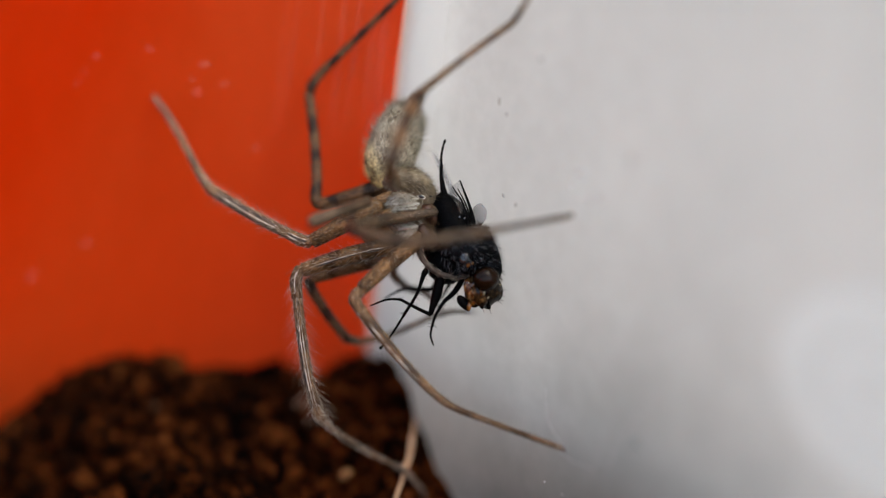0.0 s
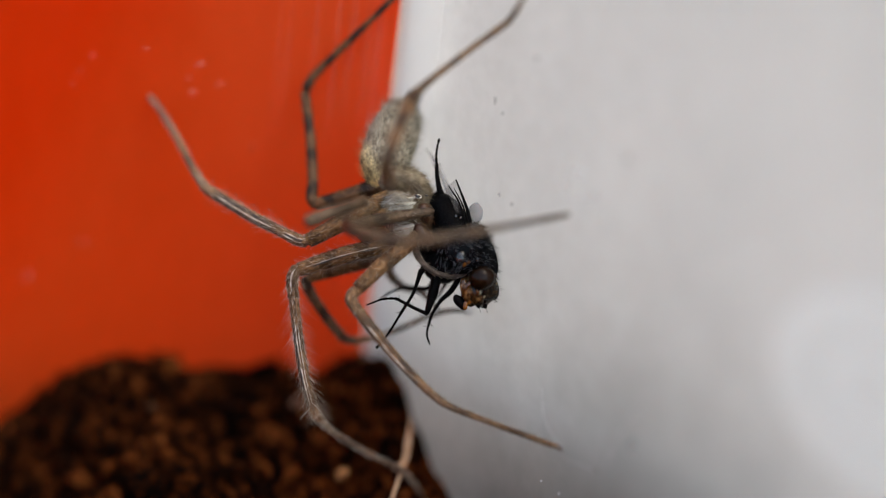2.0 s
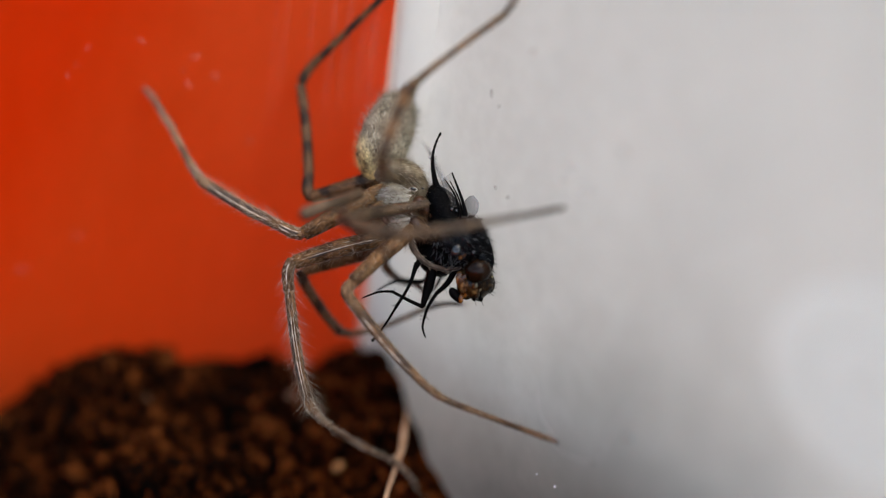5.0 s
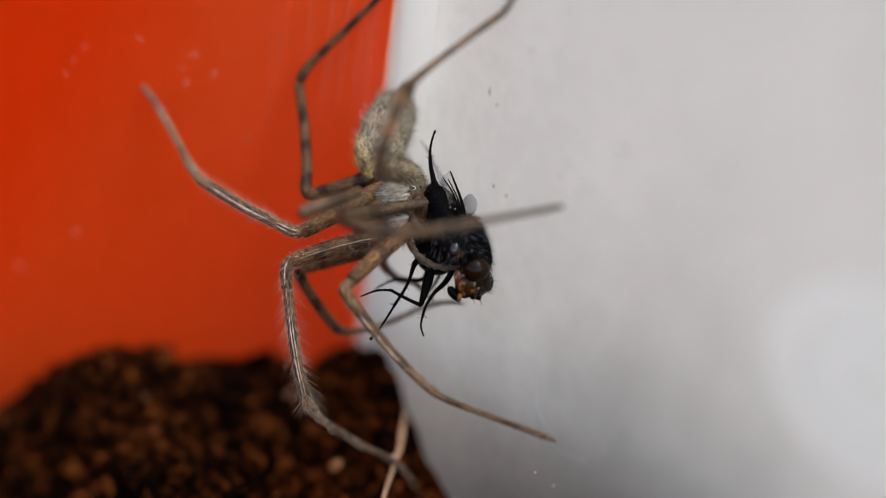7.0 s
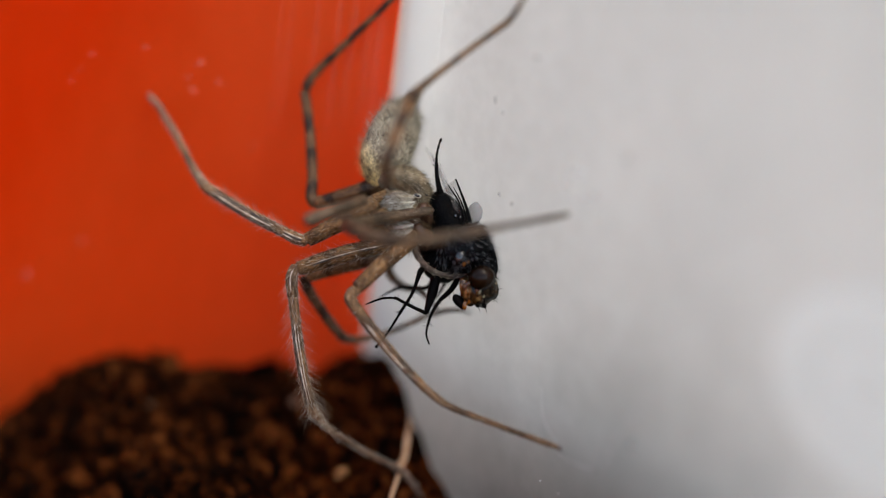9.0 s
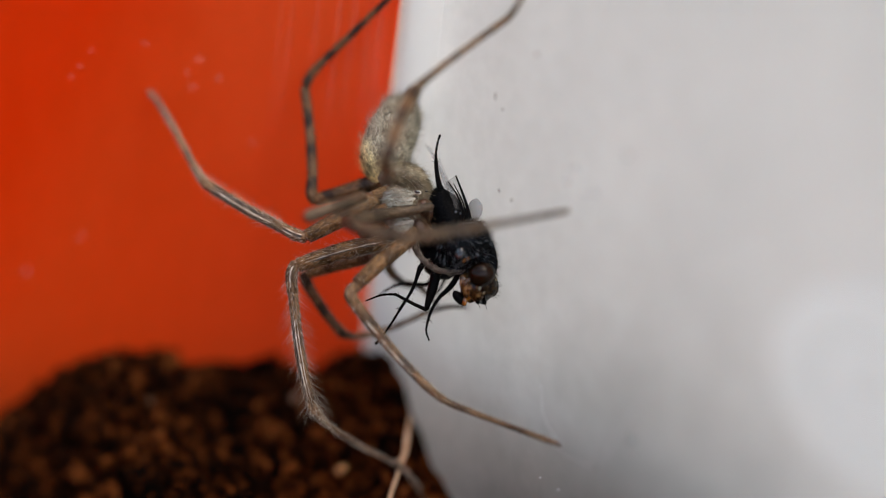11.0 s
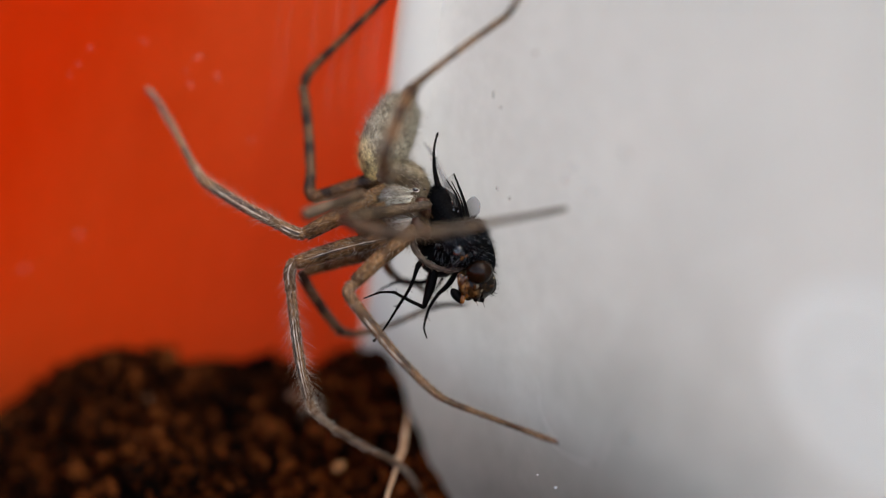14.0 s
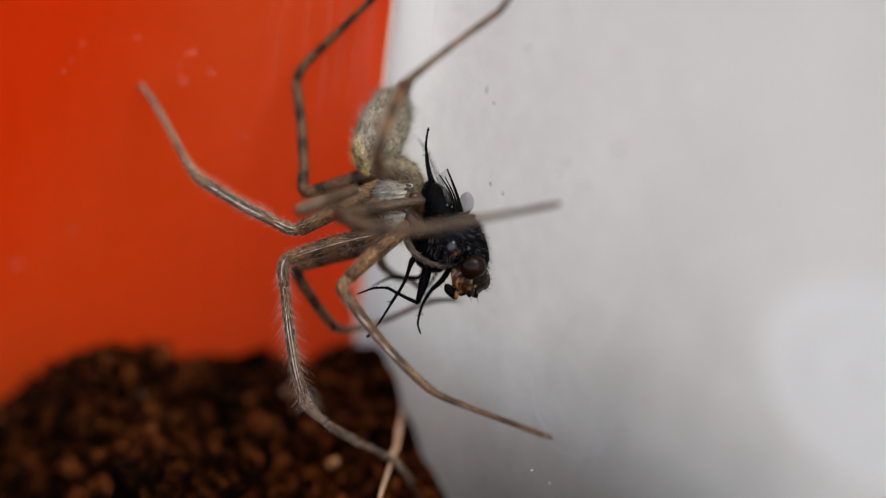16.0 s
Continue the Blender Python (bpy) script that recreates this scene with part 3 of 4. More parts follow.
def soil():
    s = Shell()
    steps = np.concatenate([np.arange(0.03, 30, 0.45), np.linspace(30, SIDE - 0.03, 50)])
    n = len(steps)
    v = [place(a, b, soil_height(a, b)) for a in steps for b in steps]
    f = [(i * n + k, i * n + k + 1, (i + 1) * n + k + 1, (i + 1) * n + k) for i in range(n - 1) for k in range(n - 1)]
    s.add(v, f)
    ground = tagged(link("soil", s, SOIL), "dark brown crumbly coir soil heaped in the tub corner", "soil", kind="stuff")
    rng = random.Random(11)
    bm = bmesh.new()
    bmesh.ops.create_icosphere(bm, subdivisions=2, radius=1.0)
    fine = (np.array([x.co[:] for x in bm.verts]), [tuple(x.index for x in y.verts) for y in bm.faces])
    bm.free()
    bm = bmesh.new()
    bmesh.ops.create_icosphere(bm, subdivisions=1, radius=1.0)
    rough = (np.array([x.co[:] for x in bm.verts]), [tuple(x.index for x in y.verts) for y in bm.faces])
    bm.free()
    c = Shell()
    for i in range(12500):
        near = i < 11500
        if near:
            a, b = rng.uniform(0.3, 32), rng.uniform(0.3, 17)
        else:
            a, b = rng.uniform(0.8, 70), rng.uniform(0.8, 60)
        size = (rng.uniform(0.38, 0.66) if rng.random() < 0.08 else min(0.5, 0.10 + rng.expovariate(9.5))) if near else rng.uniform(0.5, 1.3)
        base, faces = fine if size > 0.3 else rough
        m = np.array(Euler((rng.uniform(0, 6.3), rng.uniform(0, 6.3), rng.uniform(0, 6.3))).to_matrix())
        p = base * np.array((1.0, rng.uniform(0.4, 1.0), rng.uniform(0.3, 0.85)))
        off = Vector((rng.uniform(-50, 50), 0, 0))
        p = p * np.array([1 + 0.85 * noise.noise(Vector(x) * 1.7 + off) + 0.4 * noise.noise(Vector(x) * 4.0 + off) for x in p])[:, None]
        a, b = max(a, size), max(b, size * 0.9)
        centre = place(a, b, soil_height(a, b) + size * rng.uniform(-0.25, 0.75))
        c.add(p @ m.T * size + centre, faces)
    for i in range(70):      # clods along the top of the heap
        a, b, size = rng.uniform(0.8, 21), rng.uniform(0.7, 2.6), rng.uniform(0.32, 0.62)
        off = Vector((rng.uniform(-50, 50), 0, 0))
        p = fine[0] * np.array([1 + 0.9 * noise.noise(Vector(x) * 1.6 + off) + 0.4 * noise.noise(Vector(x) * 4.0 + off) for x in fine[0]])[:, None]
        c.add(p * size + place(a, b, soil_height(a, b) + 0.45 * size), fine[1])
    for i in range(700):
        a, b = rng.uniform(0.6, 26), rng.uniform(0.6, 12)
        w = rng.uniform(0, 6.3)
        ln = rng.uniform(0.8, 2.6)
        p0 = place(a, b, soil_height(a, b) + 0.25)
        way = np.array((math.cos(w), math.sin(w), rng.uniform(-0.3, 0.6)))
        p2 = p0 + way * ln
        rel = p2 - CORNER
        if rel @ O < 0.15 or rel @ G < 0.15:
            continue
        tube([p0, (p0 + p2) / 2 + UP * rng.uniform(-0.2, 0.3), p2], [0.05, 0.045, 0.02], 5, 6, shell=c)
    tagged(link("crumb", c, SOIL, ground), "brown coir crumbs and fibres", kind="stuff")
    return ground


soil()


def straw():
    s = Shell()
    pts = [(-1.422, 4.90, -8.560), (-1.529, 4.40, -9.454), (-1.660, 3.80, -10.328), (-1.981, 2.90, -11.271), (-2.322, 2.00, -12.251), (-2.629, 1.00, -13.253)]
    ob = thing("straw_stalk", pts[2], "dry beige straw stalk lying on the dark soil", "straw")
    part("stalk", tube(pts, [0.05, 0.10, 0.15, 0.14, 0.08, 0.08, 0.085, 0.085], 10, 30, 0.8, 0.12, 3), STRAW, ob)
    sl = tube([(-1.688, 3.75, -10.267), (-1.905, 3.30, -10.783), (-2.176, 2.90, -10.908)], [0.05, 0.12, 0.05], 8, 10, 0.6)
    part("sheath", sl, STRAW, ob)
    return ob


straw()


def pale_crumbs():
    """Light bits of husk that lie on the soil."""
    spots = [(-4.878, 4.60, -11.315), (-7.327, 6.40, -7.818), (-14.911, 7.00, -8.152), (-18.461, 7.40, -9.725)]
    sizes = [0.36, 0.34, 0.32, 0.30]
    for i, (p, r) in enumerate(zip(spots, sizes)):
        ob = thing("husk_crumb", p, "pale tan husk crumb on the dark soil", "crumb", "husk crumbs")
        part("crumb", egg(p, (0.8, 0.1, 0.5), r, r * 0.75, 0.8, 0.2, 0.35, 20 + i, 10, 10), HUSK if i == 0 else SOIL_TAN, ob)


HUSK = material("pale_husk", [(0.3, (0.26, 0.11, 0.034)), (0.7, (0.40, 0.19, 0.065))], 1.2, 0.8, 0.6, 0.1, 5, 0.4)
SOIL_TAN = material("tan_husk", [(0.3, (0.06, 0.025, 0.012)), (0.7, (0.17, 0.080, 0.036))], 1.2, 0.8, 0.6, 0.1, 5, 0.4)
pale_crumbs()


# ---- marks on the walls ----
def fleck(wall, at, size, mat, label, tall=1.0, lean=0.0, seed=0):
    """A small flattened fleck stuck to a wall: at = (mm along the wall, height)."""
    rng = random.Random(seed)
    n = 14
    size *= 0.85
    shape = [1 + 0.35 * rng.uniform(-1, 1) for _ in range(n)]
    v, f = [], []
    cl, sl = math.cos(radians(lean)), math.sin(radians(lean))
    for k, h in ((1.0, 0.004), (0.85, 0.05), (0.4, 0.08)):
        for i in range(n):
            w = 2 * math.pi * i / n
            x, z = size * k * shape[i] * math.cos(w), size * tall * k * shape[i] * math.sin(w)
            x, z = x * cl - z * sl, x * sl + z * cl
            a, b = (at[0] + x, h) if wall == "orange" else (h, at[0] + x)
            v.append(place(a, b, at[1] + z))
    for r in range(2):
        f += [(r * n + i, r * n + (i + 1) % n, (r + 1) * n + (i + 1) % n, (r + 1) * n + i) for i in range(n)]
    f.append(tuple(range(2 * n, 3 * n)))
    s = Shell().add(v, f)
    return tagged(link("fleck", s, mat), label, "fleck", "flecks on the " + wall + " wall")


def marks():
    o_label = "tiny pale fleck stuck to the orange wall"
    for i, (at, size, tall, lean) in enumerate((
            ((9.65, 46.02), 0.30, 0.6, -25), ((9.93, 44.52), 0.22, 1.0, 20), ((10.21, 45.23), 0.12, 1.2, 0), ((17.63, 33.86), 0.27, 1.0, 0),
            ((15.01, 36.00), 0.25, 0.8, 10), ((12.39, 46.50), 0.26, 0.35, 10), ((15.00, 45.88), 0.14, 1.0, 0), ((15.89, 44.38), 0.20, 0.5, 60),
            ((15.51, 45.01), 0.17, 0.5, 60), ((8.65, 45.10), 0.20, 1.1, 0), ((6.70, 41.99), 0.16, 1.0, 0))):
        fleck("orange", at, size, FLECK, o_label, tall, lean, i)
    for i, (at, size, tall, lean) in enumerate((
            ((7.84, 47.50), 0.05, 4.2, 6), ((8.48, 47.06), 0.06, 1.6, 0), ((8.99, 43.19), 0.085, 1.6, 14), ((9.95, 43.05), 0.095, 1.2, -20), ((10.30, 50.26), 0.18, 0.6, 0),
            ((18.06, 32.88), 0.22, 0.45, -20), ((17.03, 47.58), 0.16, 1.0, 0))):
        fleck("white", at, size, DIRT, "tiny grey dirt fleck on the white wall", tall, lean, 40 + i)
    for i, (at, size, tall, lean) in enumerate((
            ((13.94, 45.92), 0.22, 1.1, 0), ((14.64, 44.97), 0.30, 0.5, 5), ((20.01, 35.08), 0.28, 0.7, 20), ((15.35, 45.27), 0.22, 0.6, 0), ((13.50, 45.18), 0.16, 1.2, 0))):
        fleck("white", at, size, DROP, "dried water spot on the white wall", tall, lean, 60 + i)
    for i, (at, tall) in enumerate((((5.91, 46.56), 95), ((5.50, 45.44), 60), ((5.37, 48.07), 70), ((1.67, 46.73), 80), ((0.99, 45.63), 110), ((0.76, 47.70), 90), ((3.06, 44.23), 50), ((0.99, 37.78), 70))):
        fleck("orange", at, 0.045, SCRATCH, "faint pale upright scratch on the orange wall", tall, 0, 100 + i)
    for i, (at, wide, tall) in enumerate((((4.12, 48.21), 0.09, 40), ((3.07, 47.74), 0.14, 26), ((2.42, 45.77), 0.07, 50), ((2.29, 48.40), 0.16, 22), ((1.48, 47.04), 0.12, 34),
                                          ((1.04, 48.25), 0.18, 24), ((0.31, 45.11), 0.10, 30), ((0.86, 43.27), 0.20, 16), ((1.99, 36.12), 0.16, 18), ((0.67, 34.69), 0.20, 14))):
        fleck("orange", at, wide, SCRATCH, "faint pale upright scuff on the orange wall", tall, 0, 120 + i)
    # Two sparkles on the wall, put into white spots.
    for i, at in enumerate(((14.59, 30.70), (15.92, 30.65))):
        fleck("white", at, 0.032, SPARK, "tiny white spot painted for a sparkle on the white wall", 1.5, 0, 80 + i)


marks()


def thread(p, q, sag):
    (a, z), (c, w) = p, q
    mid = ((a + c) / 2, (z + w) / 2 - sag)
    pts = [place(0.25, a, z), place(0.6, *mid), place(0.25, c, w)]
    return tagged(link("silk_thread", tube(pts, [0.020, 0.016, 0.020], 5, 14), SILK), "fine white silk thread along the white wall", "thread", "silk threads")


thread((14.07, 35.28), (16.06, 32.95), 0.1)
thread((21.32, 38.36), (18.85, 33.36), 0.1)
thread((15.59, 32.82), (18.36, 32.96), 0.05)


# ---- the spider ----
def on_leg(pts, radii, side, wide, flat):
    """A line along the outward face of a leg piece; side from -1 to 1 across it."""
    c = spline(pts, 14)
    t = axes_along(c)[0]
    r = np.interp(np.linspace(0, 1, 14), np.linspace(0, 1, len(radii)), radii)
    out = np.array((0.0, -1.0, 0.0)) - t * (t @ np.array((0.0, -1.0, 0.0)))[:, None]
    out /= np.linalg.norm(out, axis=1)[:, None]
    across = np.cross(t, out)
    return (c + (across * side + out * flat * math.sqrt(1 - side * side)) * (r - 0.55 * wide)[:, None])[1:-1]


def spider_leg(owner, name_label, pieces, seed, hair_len, hair_count, mats=(None,) * 9, flat=0.85, stripes=(), hair=HAIR):
    """One leg: pieces of (name, points, radii), the first being the femur that carries the rest."""
    root, run = None, 0.0
    for i, (name, pts, radii) in enumerate(pieces):
        m = mats[i] or (FEMUR if i == 0 else LEG)
        sh = tube(pts, radii, 14, 22, flat, 0.05, seed + i, start=run)
        run += float(np.linalg.norm(np.diff(np.array(pts, float), axis=0), axis=1).sum())
        ob = part("leg" if i == 0 else name, sh, m, owner if i == 0 else root, name_label if i == 0 else "", pts[0])
        root = root or ob
    fur = Shell()
    for i, (name, pts, radii) in enumerate(pieces):
        ln = float(np.linalg.norm(np.diff(np.array(pts, float), axis=0), axis=1).sum())
        share = int(hair_count * max(0.25, ln / 4.0))
        coat_of_hair(fur, pts, radii, int(share * 0.45), hair_len[i] * 0.45, 1.8, 0.0040, seed * 13 + i, flat)
        coat_of_hair(fur, pts, radii, int(share * 1.2), 0.19, 1.7, 0.0046, seed * 19 + i, flat)
        coat_of_hair(fur, pts, radii, int(share * 0.62), hair_len[i] * 1.4, 1.0, 0.0033, seed * 17 + i, flat, bend=0.14)
    for i, side, wide, dark, uneven in stripes:
        line = tube(on_leg(pieces[i][1], pieces[i][2], side, wide, flat), [0.3 * wide, wide, 0.8 * wide, wide, 0.9 * wide, 0.3 * wide], 8, 36, 1.0, uneven, seed + 5 * i)
        part("dark_stripe" if dark else "pale_stripe", line, STRIPE_DARK if dark else STRIPE, root, "dark lengthwise stripe" if dark else "pale lengthwise stripe")
    part("leg_hair", fur, hair, root, "fine pale leg hairs")
    dark = Shell()
    for i, (name, pts, radii) in enumerate(pieces):
        ln = float(np.linalg.norm(np.diff(np.array(pts, float), axis=0), axis=1).sum())
        coat_of_hair(dark, pts, radii, int(0.6 * hair_count * max(0.25, ln / 4.0)), 0.20, 3.2, 0.0095, seed * 23 + i, flat)
    part("dark_leg_hair", dark, HAIR_DARK, root, "short dark leg hairs")
    return root


def spider():
    sp = thing("spider", (-1.691, 0.60, 1.882), "pale brown hairy spider clinging to the tub corner", "spider")
    # abdomen: an egg, blunt below, tapering to the spinnerets above
    ab_pts = [(-3.064, 0.90, 3.036), (-2.684, 1.00, 4.135), (-2.275, 1.10, 5.290), (-1.811, 1.20, 6.393), (-1.482, 1.20, 6.996)]
    ab_rad = [0.45, 0.86, 1.08, 1.19, 1.22, 1.21, 1.17, 1.10, 0.99, 0.83, 0.60, 0.28]
    abd = part("abdomen", tube(ab_pts, ab_rad, 32, 34, 1.0, 0.04, 1), ABDOMEN, sp, "grey-brown hairy abdomen, yellowish below", ab_pts[2])
    fur = Shell()
    coat_of_hair(fur, ab_pts, ab_rad, 5600, 0.32, 2.2, 0.0068, 3, bend=0.4)
    coat_of_hair(fur, ab_pts, ab_rad, 1300, 0.60, 0.6, 0.0062, 4, bend=0.5)
    part("abdomen_hair", fur, HAIR_ABD, abd, "short grey-gold hairs")
    for k, dx in enumerate((-5, 5)):
        p, q = (-1.454, 1.20, 6.996), (-1.235, 1.20, 7.490)
        sh = [np.array(p) + (dx * 0.02, k * 0.2, 0), np.array(q) + (dx * 0.025, k * 0.2, 0)]
        part("spinneret", tube(sh, [0.15, 0.13, 0.06], 10, 8), CARAPACE, abd)
        down = Shell()
        coat_of_hair(down, sh, [0.15, 0.13, 0.06], 160, 0.26, 1.0, 0.0065, 41 + k, bend=0.5)
        part("spinneret_hair", down, HAIR_DIM, abd)
    # carapace and head
    ca_pts = [(-2.839, 0.70, 3.249), (-2.180, 0.50, 3.351), (-1.468, 0.30, 3.182), (-0.924, 0.20, 2.689), (-0.570, 0.10, 2.035)]
    ca_rad = [0.35, 0.60, 0.70, 0.74, 0.72, 0.64, 0.52, 0.34]
    car = part("carapace", tube(ca_pts, ca_rad, 26, 26, 1.1, 0.06, 5), CARAPACE, sp, "yellow-brown hairy carapace", ca_pts[2])
    fur = Shell()
    coat_of_hair(fur, ca_pts, ca_rad, 1900, 0.30, 1.3, 0.0068, 8, 1.1)
    coat_of_hair(fur, ca_pts, ca_rad, 420, 0.55, 0.7, 0.0058, 7, 1.1, bend=0.5)
    part("carapace_hair", fur, HAIR_DIM, car)
    st_pts = [(-2.946, 0.60, 2.318), (-2.283, 0.25, 2.093), (-1.683, 0.10, 1.547), (-1.250, 0.20, 0.788), (-0.926, 0.50, -0.027)]
    st_rad = [0.35, 0.76, 1.00, 1.02, 0.90, 0.70, 0.35]
    ster = part("sternum", tube(st_pts, st_rad, 24, 24, 0.9, 0.08, 6), CARAPACE, sp, "brown hairy underside with white tufts", st_pts[2])
    fur = Shell()
    coat_of_hair(fur, st_pts, st_rad, 900, 0.40, 1.6, 0.0065, 9, 0.9)
    part("sternum_hair", fur, HAIR, ster)
    for k, (p, m, q, r) in enumerate((((-1.157, -0.72, 2.396), (-1.666, -0.88, 2.392), (-2.263, -0.62, 2.479), 0.14), ((-1.129, -0.84, 2.178), (-1.664, -0.98, 2.121), (-2.368, -0.74, 2.153), 0.19),
                                      ((-1.236, -0.92, 1.961), (-1.772, -0.98, 1.879), (-2.423, -0.70, 1.858), 0.15), ((-1.183, -0.86, 1.102), (-1.611, -0.98, 0.993), (-2.098, -0.80, 0.888), 0.21),
                                      ((-1.237, -0.80, 0.807), (-1.613, -0.84, 0.699), (-2.047, -0.66, 0.566), 0.15), ((-1.832, -0.62, 2.614), (-2.208, -0.66, 2.397), (-2.645, -0.45, 2.078), 0.10))):
        tuft = part("white_tuft", tube([p, m, q], [0.14 * r, 0.45 * r, 0.42 * r, 0.10 * r], 12, 16, 0.6, 0.5, 90 + k), PALE, sp, "tuft of whitish hair", p)
        th = Shell()
        coat_of_hair(th, [p, m, q], [0.3 * r, r, 0.9 * r, 0.25 * r], 210, 0.42, 1.4, 0.0060, 95 + k, 0.6, bend=0.5)
        part("tuft_hair", th, HAIR_WHITE, tuft)
    dim = Shell()
    coat_of_hair(dim, st_pts, [r * 1.02 for r in st_rad], 500, 0.5, 2.2, 0.010, 19, 0.9)
    part("brown_hair", dim, HAIR_BROWN, ster)
    # The larger eye's pale rim stands in for the bright reflection on it.
    for c, r, rim_mat in (((-1.030, -0.70, 2.480), 0.15, STRIPE), ((-0.594, -0.42, 2.511), 0.08, CARAPACE)):
        loop = [np.array(c) + (1.25 * r * math.cos(w), -0.02, 0.52 * r * math.sin(w) - 0.25 * r * math.cos(w)) for w in np.linspace(0, 2 * math.pi, 17)]
        rim = part("eye_rim", tube(loop, [0.10 * r, 0.24 * r, 0.10 * r, 0.22 * r, 0.10 * r], 8, 34), rim_mat, sp, "pale ring round the eye")
        part("eye", egg(c, (1, 0, -0.2), r, r * 0.62, 1.0, 0, 0, 0, 16, 12), EYE_DARK, rim, "shiny dark eye")
    for k, (p, q, r) in enumerate((((-0.863, -0.50, 1.969), (-0.216, -0.30, 1.162), 0.40), ((-0.925, 0.30, 1.332), (-0.163, 0.30, 0.571), 0.40), ((-1.079, -0.55, 1.052), (-0.378, -0.35, 0.243), 0.36))):
        j = part("chelicera" if k < 2 else "maxilla", tube([p, (np.array(p) + q) / 2, q], [0.8 * r, r, 0.95 * r, 0.6 * r], 16, 14, 1, 0.08, 30 + k), JAW, sp, "red-brown jaw biting the fly", p)
        fur = Shell()
        coat_of_hair(fur, [p, (np.array(p) + q) / 2, q], [0.8 * r, r, 0.95 * r, 0.6 * r], 320, 0.34, 1.0, 0.0070, 50 + k)
        part("jaw_hair", fur, HAIR_BROWN, j)
    # palp arching under the fly
    pa = [("leg", [(-1.240, -0.60, 0.243), (-1.021, -0.90, -0.376), (-0.725, -1.00, -0.778)], [0.17, 0.16, 0.13]),
          ("tibia", [(-0.725, -1.00, -0.778), (-0.322, -1.10, -1.099), (0.215, -1.00, -1.288)], [0.12, 0.115, 0.105]),
          ("tarsus", [(0.215, -1.00, -1.288), (0.752, -0.90, -1.370), (1.346, -0.70, -1.211)], [0.105, 0.10, 0.05])]
    root = None
    fur = Shell()
    for i, (nm, pts, rad) in enumerate(pa):
        ob = part("pedipalp" if i == 0 else nm, tube(pts, rad, 12, 14, 1, 0.05, 70 + i), PALP, root or sp, "hairy grey-brown palp" if i == 0 else "", pts[0])
        root = root or ob
        coat_of_hair(fur, pts, rad, 70, 0.24, 1.5, 0.0040, 80 + i)
    part("palp_hair", fur, HAIR, root)

    for k, (p, q, r) in enumerate((((-2.336, 0.20, 2.581), (-3.139, -0.20, 2.192), 0.36), ((-2.271, -0.30, 1.757), (-3.123, -0.70, 1.481), 0.32), ((-1.620, -0.40, 0.783), (-2.379, -0.30, 0.297), 0.38),
                                   ((-1.186, -0.60, 0.728), (-1.505, -0.90, 0.188), 0.30), ((-2.180, 0.50, 3.024), (-2.845, 0.90, 3.091), 0.38), ((-2.10, 0.30, 1.45), (-4.25, 0.25, 1.18), 0.46), ((-1.95, 0.20, 0.85), (-3.70, 0.30, 0.55), 0.40))):
        part("coxa", tube([p, (np.array(p) + q) / 2, q], [0.8 * r, r, 0.92 * r], 14, 12, 1, 0.08, 60 + k, start=0.4 * k), FEMUR, sp, "", p)

    # leg reaching up beside the orange wall, with dark rings
    spider_leg(sp, "ringed brown leg reaching up", [
        ("femur", [(-2.298, 0.90, 3.255), (-3.947, 1.10, 2.686), (-5.993, 1.40, 2.117)], [0.42, 0.43, 0.40, 0.33]),
        ("patella", [(-5.938, 1.40, 2.062), (-6.192, 1.50, 2.504), (-6.149, 1.70, 3.281)], [0.29, 0.30, 0.26]),
        ("tibia", [(-6.149, 1.70, 3.198), (-6.296, 2.30, 5.297), (-6.599, 2.70, 7.685)], [0.25, 0.26, 0.25, 0.24]),
        ("metatarsus", [(-6.571, 2.70, 7.824), (-6.070, 2.70, 8.604), (-4.331, 2.40, 10.244), (-2.323, 2.00, 12.140)], [0.24, 0.21, 0.17, 0.14]),
        ("tarsus", [(-2.323, 2.00, 12.140), (-1.932, 1.80, 12.503), (-1.541, 1.50, 12.961)], [0.13, 0.11, 0.05])],
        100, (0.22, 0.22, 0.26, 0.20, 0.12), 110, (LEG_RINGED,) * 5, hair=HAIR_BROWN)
    # leg passing before the abdomen to the white wall
    spider_leg(sp, "pale leg passing before the abdomen", [
        ("femur", [(-2.257, -0.90, 3.036), (-2.342, -4.00, 3.254), (-2.380, -6.60, 3.570)], [0.34, 0.36, 0.32]),
        ("patella", [(-2.380, -6.60, 3.545), (-2.297, -6.90, 3.962), (-2.147, -6.80, 4.422)], [0.28, 0.31, 0.29]),
        ("tibia", [(-2.147, -6.80, 4.422), (-1.685, -5.80, 5.746), (-1.087, -4.50, 7.068)], [0.31, 0.33, 0.31, 0.29]),
        ("metatarsus", [(-1.140, -4.50, 7.017), (-0.493, -4.30, 7.628), (1.325, -4.20, 9.039), (3.146, -4.10, 10.374)], [0.26, 0.19, 0.15, 0.15, 0.16]),
        ("tarsus", [(3.146, -4.10, 10.374), (3.518, -4.60, 10.837), (4.134, -5.30, 11.887)], [0.15, 0.13, 0.06])],
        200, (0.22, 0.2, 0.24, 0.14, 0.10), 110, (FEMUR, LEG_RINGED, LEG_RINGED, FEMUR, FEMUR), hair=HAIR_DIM)
